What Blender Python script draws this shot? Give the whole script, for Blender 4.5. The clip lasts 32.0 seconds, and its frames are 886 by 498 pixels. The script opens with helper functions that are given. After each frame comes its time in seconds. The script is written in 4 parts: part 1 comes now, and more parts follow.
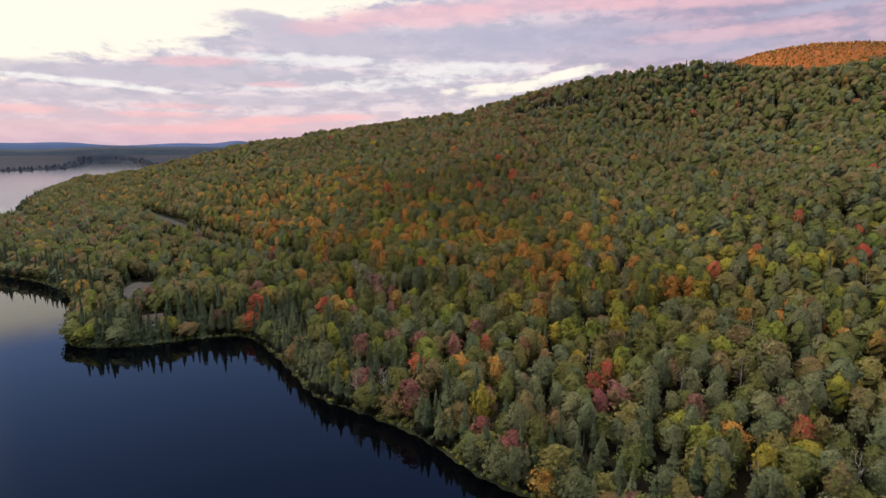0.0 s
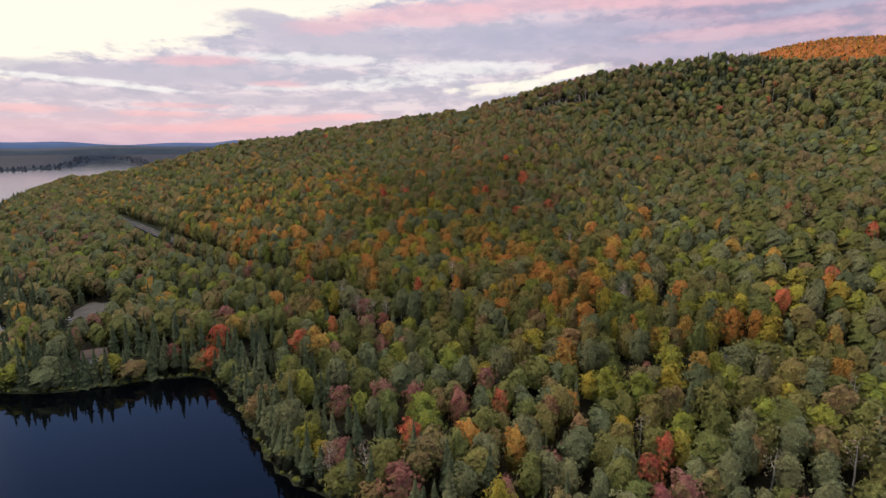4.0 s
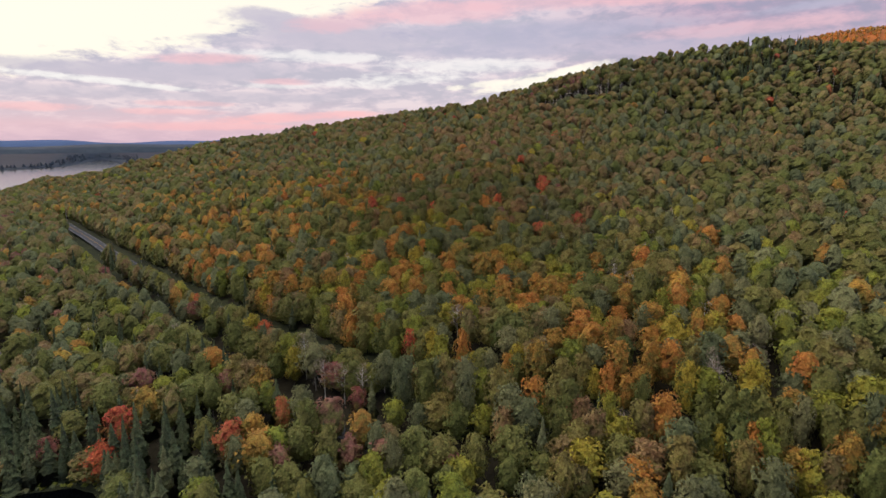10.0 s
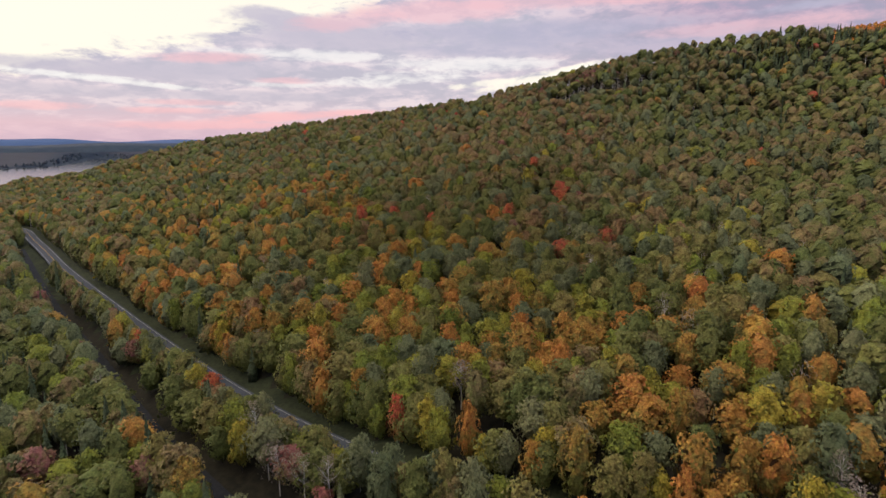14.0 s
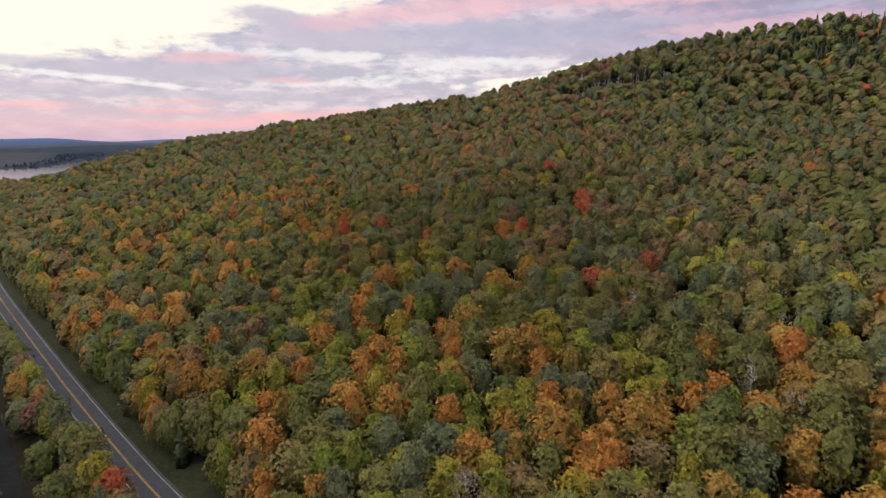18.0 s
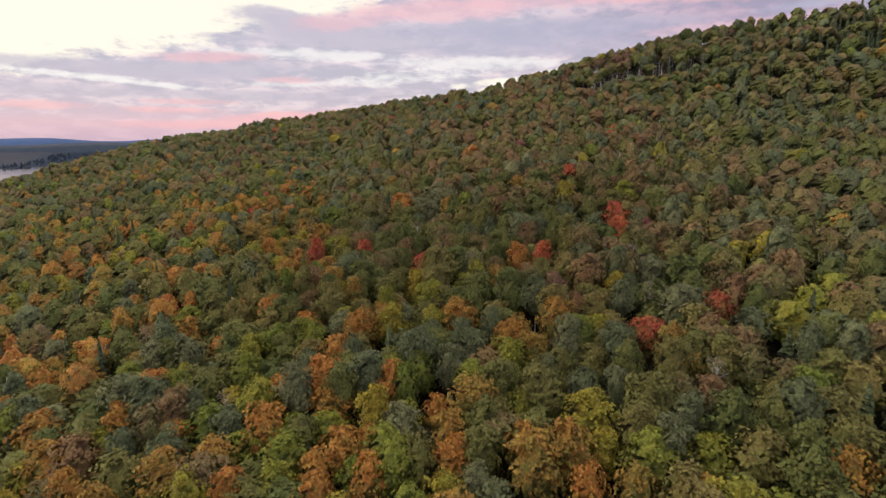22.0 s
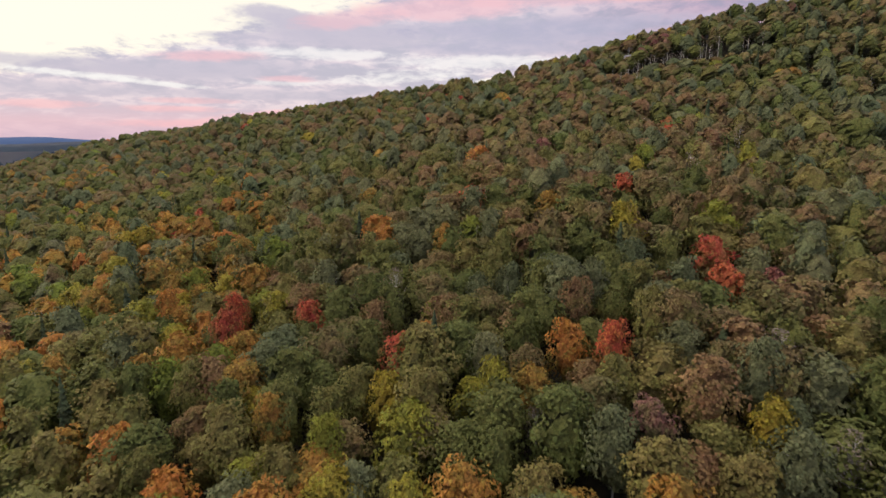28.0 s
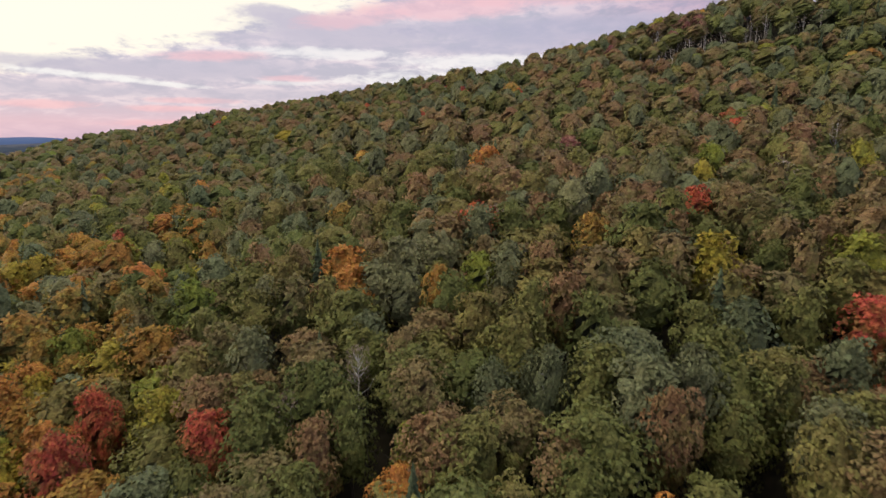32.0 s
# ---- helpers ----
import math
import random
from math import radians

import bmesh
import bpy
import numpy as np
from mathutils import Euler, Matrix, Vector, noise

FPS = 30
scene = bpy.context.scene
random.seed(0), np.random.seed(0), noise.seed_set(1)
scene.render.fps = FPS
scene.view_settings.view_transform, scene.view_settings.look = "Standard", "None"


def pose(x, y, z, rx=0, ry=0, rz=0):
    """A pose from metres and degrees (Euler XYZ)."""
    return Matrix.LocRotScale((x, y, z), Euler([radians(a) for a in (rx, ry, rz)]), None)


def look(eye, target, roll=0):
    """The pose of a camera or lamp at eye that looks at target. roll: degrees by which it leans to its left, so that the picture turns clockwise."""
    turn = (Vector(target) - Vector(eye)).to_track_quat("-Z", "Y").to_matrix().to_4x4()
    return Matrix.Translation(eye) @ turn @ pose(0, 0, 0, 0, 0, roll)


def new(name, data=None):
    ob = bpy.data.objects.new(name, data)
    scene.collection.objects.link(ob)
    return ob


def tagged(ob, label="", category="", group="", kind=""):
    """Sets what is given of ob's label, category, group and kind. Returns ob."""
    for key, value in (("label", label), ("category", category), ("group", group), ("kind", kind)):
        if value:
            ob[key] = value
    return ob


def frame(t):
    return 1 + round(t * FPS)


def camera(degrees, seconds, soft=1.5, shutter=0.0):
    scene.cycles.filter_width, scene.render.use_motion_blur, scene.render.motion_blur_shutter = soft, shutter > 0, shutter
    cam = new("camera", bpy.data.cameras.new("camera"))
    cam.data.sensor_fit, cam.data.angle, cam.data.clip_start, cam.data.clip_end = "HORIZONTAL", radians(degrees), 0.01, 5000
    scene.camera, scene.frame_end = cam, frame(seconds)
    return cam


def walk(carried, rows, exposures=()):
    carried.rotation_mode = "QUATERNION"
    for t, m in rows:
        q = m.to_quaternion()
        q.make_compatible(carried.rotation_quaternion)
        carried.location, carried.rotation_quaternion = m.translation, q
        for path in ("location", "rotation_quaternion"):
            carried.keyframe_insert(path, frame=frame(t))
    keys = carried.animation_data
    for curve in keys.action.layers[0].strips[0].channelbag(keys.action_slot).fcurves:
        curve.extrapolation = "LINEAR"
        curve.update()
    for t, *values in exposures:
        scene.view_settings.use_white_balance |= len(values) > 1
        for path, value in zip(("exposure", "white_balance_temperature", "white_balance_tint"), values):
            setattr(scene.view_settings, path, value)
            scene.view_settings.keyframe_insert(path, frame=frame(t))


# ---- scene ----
cam = camera(78.2, 32.0, soft=1.5, shutter=0.5)
METRES, EYE, TILT, LEAN, TURN = 430.0, 102.0, -10.9, 0.0, 0.0
ROWS = [
    (0.0, 0.0, 0.0, 0.0, 0.0, 0.0, 0.0),
    (0.5, 0.0002, 0.0148, 0.003, 0.03, -0.01, 0.0),
    (1.0, 0.0003, 0.0305, 0.0061, 0.05, -0.02, -0.0),
    (1.5, 0.0004, 0.0453, 0.0089, 0.09, -0.04, -0.0),
    (2.0, 0.0006, 0.061, 0.0118, 0.13, -0.04, -0.01),
    (2.5, 0.0007, 0.076, 0.0145, 0.18, -0.03, -0.03),
    (3.0, 0.0008, 0.0924, 0.0177, 0.22, -0.04, -0.01),
    (3.5, 0.0007, 0.1076, 0.0206, 0.24, -0.05, -0.02),
    (5.5, 0.0013, 0.1697, 0.0336, 0.34, -0.18, -0.02),
    (6.0, 0.0013, 0.1856, 0.0369, 0.36, -0.2, -0.03),
    (6.5, 0.0014, 0.2004, 0.0398, 0.38, -0.21, -0.02),
    (7.0, 0.0016, 0.2164, 0.043, 0.41, -0.23, -0.02),
    (7.5, 0.0018, 0.2312, 0.046, 0.45, -0.24, -0.02),
    (8.0, 0.0019, 0.2472, 0.0491, 0.5, -0.25, -0.01),
    (8.5, 0.0019, 0.2618, 0.0518, 0.53, -0.27, -0.02),
    (9.0, 0.0019, 0.2778, 0.0549, 0.55, -0.3, -0.02),
    (9.5, 0.0021, 0.2923, 0.0575, 0.59, -0.31, -0.04),
    (10.0, 0.0022, 0.3079, 0.0606, 0.65, -0.32, -0.03),
    (10.5, 0.0021, 0.3224, 0.0634, 0.68, -0.33, -0.07),
    (11.0, 0.0023, 0.3385, 0.0666, 0.73, -0.36, -0.1),
    (11.5, 0.0022, 0.3533, 0.0695, 0.75, -0.38, -0.1),
    (12.0, 0.0022, 0.3694, 0.0725, 0.77, -0.39, -0.1),
    (12.5, 0.0024, 0.384, 0.0756, 0.81, -0.4, -0.12),
    (13.0, 0.0024, 0.4, 0.0788, 0.82, -0.42, -0.11),
    (13.5, 0.0028, 0.415, 0.0816, 0.87, -0.4, -0.1),
    (14.0, 0.0027, 0.431, 0.0853, 0.87, -0.43, -0.1),
    (14.5, 0.0027, 0.4458, 0.0882, 0.89, -0.43, -0.11),
    (16.5, 0.0027, 0.507, 0.1003, 0.91, -0.44, -0.13),
    (17.0, 0.0029, 0.5228, 0.1031, 0.94, -0.44, -0.13),
    (17.5, 0.0032, 0.5374, 0.1058, 0.97, -0.44, -0.12),
    (18.0, 0.0031, 0.5532, 0.1087, 0.96, -0.45, -0.13),
    (18.5, 0.0029, 0.5679, 0.1117, 0.95, -0.47, -0.12),
    (19.0, 0.0031, 0.5841, 0.1148, 0.97, -0.46, -0.12),
    (19.5, 0.0032, 0.5989, 0.1177, 0.98, -0.48, -0.13),
    (20.0, 0.0034, 0.6146, 0.1209, 0.99, -0.48, -0.11),
    (20.5, 0.0034, 0.6293, 0.1238, 1.0, -0.48, -0.12),
    (21.0, 0.0036, 0.6455, 0.1269, 1.01, -0.47, -0.12),
    (21.5, 0.0036, 0.6603, 0.1298, 1.01, -0.49, -0.15),
    (22.0, 0.0037, 0.6762, 0.1326, 1.03, -0.49, -0.13),
    (22.5, 0.0039, 0.6912, 0.1355, 1.04, -0.5, -0.12),
    (23.0, 0.0042, 0.7072, 0.1384, 1.07, -0.52, -0.1),
    (23.5, 0.0043, 0.7219, 0.1411, 1.08, -0.52, -0.11),
    (24.0, 0.0044, 0.7383, 0.1441, 1.1, -0.51, -0.11),
    (24.5, 0.0041, 0.7531, 0.1469, 1.09, -0.52, -0.09),
    (25.0, 0.0046, 0.7691, 0.15, 1.15, -0.55, -0.08),
    (25.5, 0.0046, 0.7837, 0.1529, 1.15, -0.56, -0.13),
    (27.5, 0.0049, 0.8445, 0.1644, 1.19, -0.6, -0.13),
    (28.0, 0.005, 0.8602, 0.1675, 1.21, -0.61, -0.14),
    (28.5, 0.0053, 0.8752, 0.1703, 1.24, -0.61, -0.15),
    (29.0, 0.0054, 0.891, 0.1732, 1.27, -0.62, -0.12),
    (29.5, 0.0055, 0.9055, 0.176, 1.28, -0.64, -0.11),
    (30.0, 0.0057, 0.9213, 0.1789, 1.31, -0.63, -0.11),
    (30.5, 0.0058, 0.9358, 0.1816, 1.34, -0.66, -0.08),
    (31.0, 0.0059, 0.9514, 0.1846, 1.36, -0.67, -0.09),
    (31.5, 0.006, 0.9658, 0.1873, 1.37, -0.67, -0.08),
    (32.0, 0.0062, 0.9817, 0.1901, 1.41, -0.68, -0.04),
]
walk(cam, [(t, pose(0, 0, EYE, TILT, LEAN, TURN) @ pose(METRES * x, METRES * y, METRES * z, 90 + pitch, roll, yaw)) for t, x, y, z, yaw, pitch, roll in ROWS])

# world and sun: clear dusk, a low sun in the west that only reaches the far summit
SUN_AZ, SUN_EL = -110.0, 3.5


def nodes_of(tree):
    """Short-hands to lay nodes into a tree."""
    def put(kind, **values):
        n = tree.nodes.new(kind)
        for key, value in values.items():
            n.inputs[key].default_value = value
        return n

    def feed(socket, value):
        if isinstance(value, (int, float)):
            socket.default_value = value
        elif isinstance(value, tuple):
            socket.default_value = (*value, 1.0)[:4] if len(socket.default_value) == 4 else value
        else:
            tree.links.new(value, socket)

    def calc(op, a, b=0.0, c=0.0):
        n = tree.nodes.new("ShaderNodeMath")
        n.operation = op
        for s, v in zip(n.inputs, (a, b, c)):
            feed(s, v)
        return n.outputs[0]

    def span(v, lo, hi, a=0.0, b=1.0):
        n = tree.nodes.new("ShaderNodeMapRange")
        n.interpolation_type = "SMOOTHSTEP"
        for i, x in enumerate((v, lo, hi, a, b)):
            feed(n.inputs[i], x)
        return n.outputs[0]

    def blend(f, a, b, how="MIX"):
        n = tree.nodes.new("ShaderNodeMix")
        n.data_type, n.blend_type = "RGBA", how
        feed(n.inputs[0], f), feed(n.inputs[6], a), feed(n.inputs[7], b)
        return n.outputs[2]

    def ramp(f, stops):
        n = tree.nodes.new("ShaderNodeValToRGB")
        el = n.color_ramp.elements
        while len(el) < len(stops):
            el.new(0.5)
        for e, (p, c) in zip(el, stops):
            e.position, e.color = p, (*c, 1)
        feed(n.inputs[0], f)
        return n.outputs[0]

    def grain(vector, scale, detail=4.0, rough=0.55, twist=0.0):
        n = put("ShaderNodeTexNoise", Scale=scale, Detail=detail, Roughness=rough, Distortion=twist)
        if vector is not None:
            tree.links.new(vector, n.inputs["Vector"])
        return n.outputs[0]

    def join(x, y, z):
        n = tree.nodes.new("ShaderNodeCombineXYZ")
        for s, v in zip(n.inputs, (x, y, z)):
            feed(s, v)
        return n.outputs[0]

    return put, feed, calc, span, blend, ramp, grain, join


def make_world():
    w = bpy.data.worlds.new("dusk_sky")
    w.use_nodes = True
    scene.world = w
    t = w.node_tree
    t.nodes.clear()
    put, feed, calc, span, blend, ramp, grain, join = nodes_of(t)
    way = put("ShaderNodeTexCoord").outputs["Generated"]
    sep = put("ShaderNodeSeparateXYZ")
    t.links.new(way, sep.inputs[0])
    az = calc("ARCTAN2", sep.outputs[0], sep.outputs[1])
    el = calc("ARCSINE", sep.outputs[2])
    high = calc("MAXIMUM", el, 0.0)
    # cloud coordinates, flattened towards the horizon
    flat = join(calc("MULTIPLY", az, 4.2), calc("MULTIPLY", calc("POWER", calc("ADD", high, 0.01), 0.8), 10.0), 3.1)
    wisps = grain(flat, 1.5, 4.0, 0.52, 0.2)
    fine = grain(flat, 4.6, 5.0, 0.58, 0.3)
    curl = grain(flat, 12.0, 4.0, 0.6, 0.4)
    rag = calc("ADD", calc("ADD", calc("MULTIPLY", calc("SUBTRACT", wisps, 0.5), 0.7), calc("MULTIPLY", calc("SUBTRACT", fine, 0.5), 0.9)), calc("MULTIPLY", calc("SUBTRACT", curl, 0.5), 0.45))
    # clear air: pale low down, blue higher up; unseen glow added overhead to light the crowns
    air = ramp(calc("DIVIDE", high, 1.571), [(0.0, (0.70, 0.46, 0.56)), (0.04, (0.76, 0.58, 0.68)), (0.09, (0.84, 0.82, 0.86)),
                                            (0.14, (0.62, 0.66, 0.80)), (0.18, (0.26, 0.42, 0.86)), (0.40, (0.14, 0.25, 0.66)), (0.60, (1.20, 1.09, 0.94)), (1.0, (2.45, 2.24, 1.86))])
    below = span(el, 0.30, 0.245)
    # the cream afterglow over the sunken sun; far brighter in the west, beside the view
    edge = calc("SUBTRACT", calc("SUBTRACT", el, calc("MULTIPLY", az, 0.24)), 0.258)
    wedge = calc("MULTIPLY", span(calc("ADD", edge, calc("MULTIPLY", rag, 0.085)), -0.014, 0.014), span(el, 0.285, 0.245))
    wedge = calc("MULTIPLY", wedge, span(az, 0.10, -0.10))
    west = calc("SUBTRACT", 1.0, calc("DIVIDE", calc("ABSOLUTE", calc("ADD", az, 1.42)), 0.74))
    west = calc("MULTIPLY", span(west, 0.0, 1.0), span(el, 0.85, 0.15))
    # grey-violet cloud sheet, mauve towards the east
    tone = ramp(span(calc("ADD", fine, calc("MULTIPLY", rag, 0.6)), 0.28, 0.74), [(0.0, (0.49, 0.46, 0.57)), (0.5, (0.61, 0.54, 0.64)), (1.0, (0.79, 0.67, 0.73))])
    east = ramp(span(calc("ADD", fine, calc("MULTIPLY", rag, 0.6)), 0.28, 0.74), [(0.0, (0.33, 0.28, 0.42)), (0.5, (0.43, 0.31, 0.45)), (1.0, (0.57, 0.38, 0.50))])
    tone = blend(span(az, 0.02, 0.48), tone, east)
    sky = blend(calc("MULTIPLY", below, 0.95), air, tone)

    def cloud(under, puffs, colour, shred):
        """Soft ragged clouds, each by azimuth, elevation, half width, half height, slant and density."""
        for a0, e0, wide, tall, slant, dense in puffs:
            dx = calc("DIVIDE", calc("SUBTRACT", az, a0), wide)
            dy = calc("DIVIDE", calc("SUBTRACT", calc("SUBTRACT", el, calc("MULTIPLY", calc("SUBTRACT", az, a0), slant)), e0), tall)
            d = calc("SUBTRACT", calc("ADD", calc("MULTIPLY", dx, dx), calc("MULTIPLY", dy, dy)), calc("MULTIPLY", rag, shred))
            under = blend(span(d, 1.5, 0.0, 0.0, dense), under, colour)
        return under

    # pink low in the north, over the lake and the ridge
    low = calc("MULTIPLY", span(calc("ADD", el, calc("MULTIPLY", rag, 0.05)), 0.075, 0.020), 0.72)
    sky = blend(low, sky, ramp(span(el, 0.0, 0.06), [(0.0, (0.68, 0.46, 0.57)), (0.4, (0.80, 0.52, 0.60)), (1.0, (0.70, 0.53, 0.63))]))
    sky = blend(wedge, sky, (1.02, 0.95, 0.82))
    sky = cloud(sky, [(-0.60, 0.107, 0.12, 0.012, 0.0, 0.8), (-0.41, 0.110, 0.16, 0.018, 0.05, 0.9), (-0.20, 0.172, 0.15, 0.026, -0.05, 0.9), (-0.30, 0.195, 0.07, 0.015, -0.1, 0.85),
                      (-0.62, 0.072, 0.14, 0.009, 0.0, 0.6), (-0.33, 0.072, 0.15, 0.008, 0.0, 0.6), (-0.372, 0.163, 0.05, 0.0055, 0.0, 0.6), (-0.12, 0.085, 0.14, 0.008, 0.1, 0.5)], (0.55, 0.50, 0.61), 2.6)
    sky = cloud(sky, [(0.16, 0.178, 0.26, 0.020, 0.0, 0.75), (0.06, 0.152, 0.14, 0.014, 0.0, 0.6), (0.38, 0.150, 0.20, 0.018, 0.0, 0.6), (0.57, 0.192, 0.10, 0.008, 0.05, 0.8)], (0.43, 0.41, 0.56), 2.6)
    sky = cloud(sky, [(-0.59, 0.093, 0.11, 0.0055, -0.06, 0.95), (-0.48, 0.084, 0.07, 0.004, -0.05, 0.8), (-0.09, 0.106, 0.13, 0.014, 0.05, 0.85), (0.02, 0.128, 0.16, 0.012, 0.0, 0.7),
                      (-0.24, 0.140, 0.16, 0.010, 0.0, 0.7), (-0.30, 0.091, 0.07, 0.004, 0.0, 0.5)], (0.90, 0.87, 0.87), 3.4)
    sky = cloud(sky, [(0.14, 0.101, 0.11, 0.011, 0.20, 0.9), (0.23, 0.120, 0.06, 0.008, 0.20, 0.7), (0.05, 0.096, 0.07, 0.006, 0.1, 0.8)], (1.00, 0.94, 0.83), 3.4)
    sky = cloud(sky, [(-0.02, 0.214, 0.15, 0.018, 0.0, 0.65), (0.20, 0.228, 0.22, 0.014, 0.0, 0.6), (-0.18, 0.196, 0.09, 0.015, 0.1, 0.55), (-0.40, 0.130, 0.09, 0.009, 0.05, 0.7), (0.46, 0.214, 0.26, 0.010, -0.05, 0.6),
                      (-0.29, 0.099, 0.05, 0.006, 0.0, 0.6), (0.48, 0.168, 0.20, 0.010, 0.0, 0.45)], (0.86, 0.50, 0.56), 2.2)
    sky = cloud(sky, [(-0.27, 0.040, 0.14, 0.008, 0.05, 0.8), (-0.47, 0.046, 0.08, 0.006, 0.0, 0.6), (-0.64, 0.050, 0.07, 0.007, 0.0, 0.6), (-0.40, 0.024, 0.16, 0.007, 0.0, 0.6), (-0.44, 0.060, 0.07, 0.005, 0.0, 0.5)], (0.93, 0.50, 0.54), 2.6)
    # duller in the south, away from the afterglow
    sky = blend(calc("MULTIPLY", span(calc("COSINE", az), 0.35, -0.45), span(el, 0.9, 0.3)), sky, (0.27, 0.27, 0.37))
    sky = blend(west, sky, (7.6, 6.5, 4.8))
    n = t.nodes.new("ShaderNodeTexSky")
    n.sky_type, n.sun_disc = "NISHITA", False
    n.sun_elevation, n.sun_rotation = radians(SUN_EL), radians(SUN_AZ)
    n.altitude = 300
    total = blend(0.03, sky, n.outputs[0], "ADD")
    bg = put("ShaderNodeBackground", Strength=1.0)
    t.links.new(total, bg.inputs[0])
    t.links.new(bg.outputs[0], put("ShaderNodeOutputWorld").inputs[0])


make_world()
sun = new("sun", bpy.data.lights.new("sun", "SUN"))
sun.data.energy, sun.data.angle, sun.data.color = 4.5, radians(0.6), (1.0, 0.29, 0.13)
sun_way = Vector((math.sin(radians(SUN_AZ)) * math.cos(radians(SUN_EL)), math.cos(radians(SUN_AZ)) * math.cos(radians(SUN_EL)), math.sin(radians(SUN_EL))))
sun.matrix_basis = look(sun_way * 900, (0, 0, 0))


# ---- materials ----
def material(name):
    m = bpy.data.materials.new(name)
    m.use_nodes = True
    t = m.node_tree
    return m, t, t.nodes["Principled BSDF"], nodes_of(t)


def set_gloss(b, rough, spec=0.3):
    b.inputs["Roughness"].default_value = rough
    b.inputs["Specular IOR Level"].default_value = spec


# russet and aspen slightly greyed: distance haze put into their leaf colour
LEAF_TONES = {
    "green_maple_tree": [(0.0, (0.116, 0.136, 0.042)), (0.5, (0.178, 0.173, 0.052)), (1.0, (0.250, 0.188, 0.066))],
    "golden_maple_tree": [(0.0, (0.165, 0.205, 0.034)), (0.5, (0.250, 0.245, 0.038)), (1.0, (0.400, 0.280, 0.040))],
    "orange_maple_tree": [(0.0, (0.310, 0.200, 0.048)), (0.5, (0.410, 0.205, 0.048)), (1.0, (0.480, 0.180, 0.048))],
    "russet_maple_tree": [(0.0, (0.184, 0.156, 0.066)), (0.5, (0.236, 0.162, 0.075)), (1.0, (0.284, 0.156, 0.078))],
    "red_maple_tree": [(0.0, (0.390, 0.110, 0.058)), (0.5, (0.460, 0.098, 0.056)), (1.0, (0.500, 0.135, 0.052))],
    "maroon_maple_tree": [(0.0, (0.226, 0.119, 0.090)), (0.5, (0.254, 0.104, 0.090)), (1.0, (0.316, 0.099, 0.092))],
    "aspen_tree": [(0.0, (0.122, 0.146, 0.072)), (0.5, (0.166, 0.174, 0.084)), (1.0, (0.220, 0.206, 0.096))],
    "spruce_tree": [(0.0, (0.062, 0.086, 0.046)), (0.5, (0.098, 0.120, 0.060)), (1.0, (0.160, 0.168, 0.082))],
    "bare_birch_tree": [(0.0, (0.260, 0.203, 0.175)), (0.5, (0.288, 0.226, 0.186)), (1.0, (0.260, 0.237, 0.136))],
}


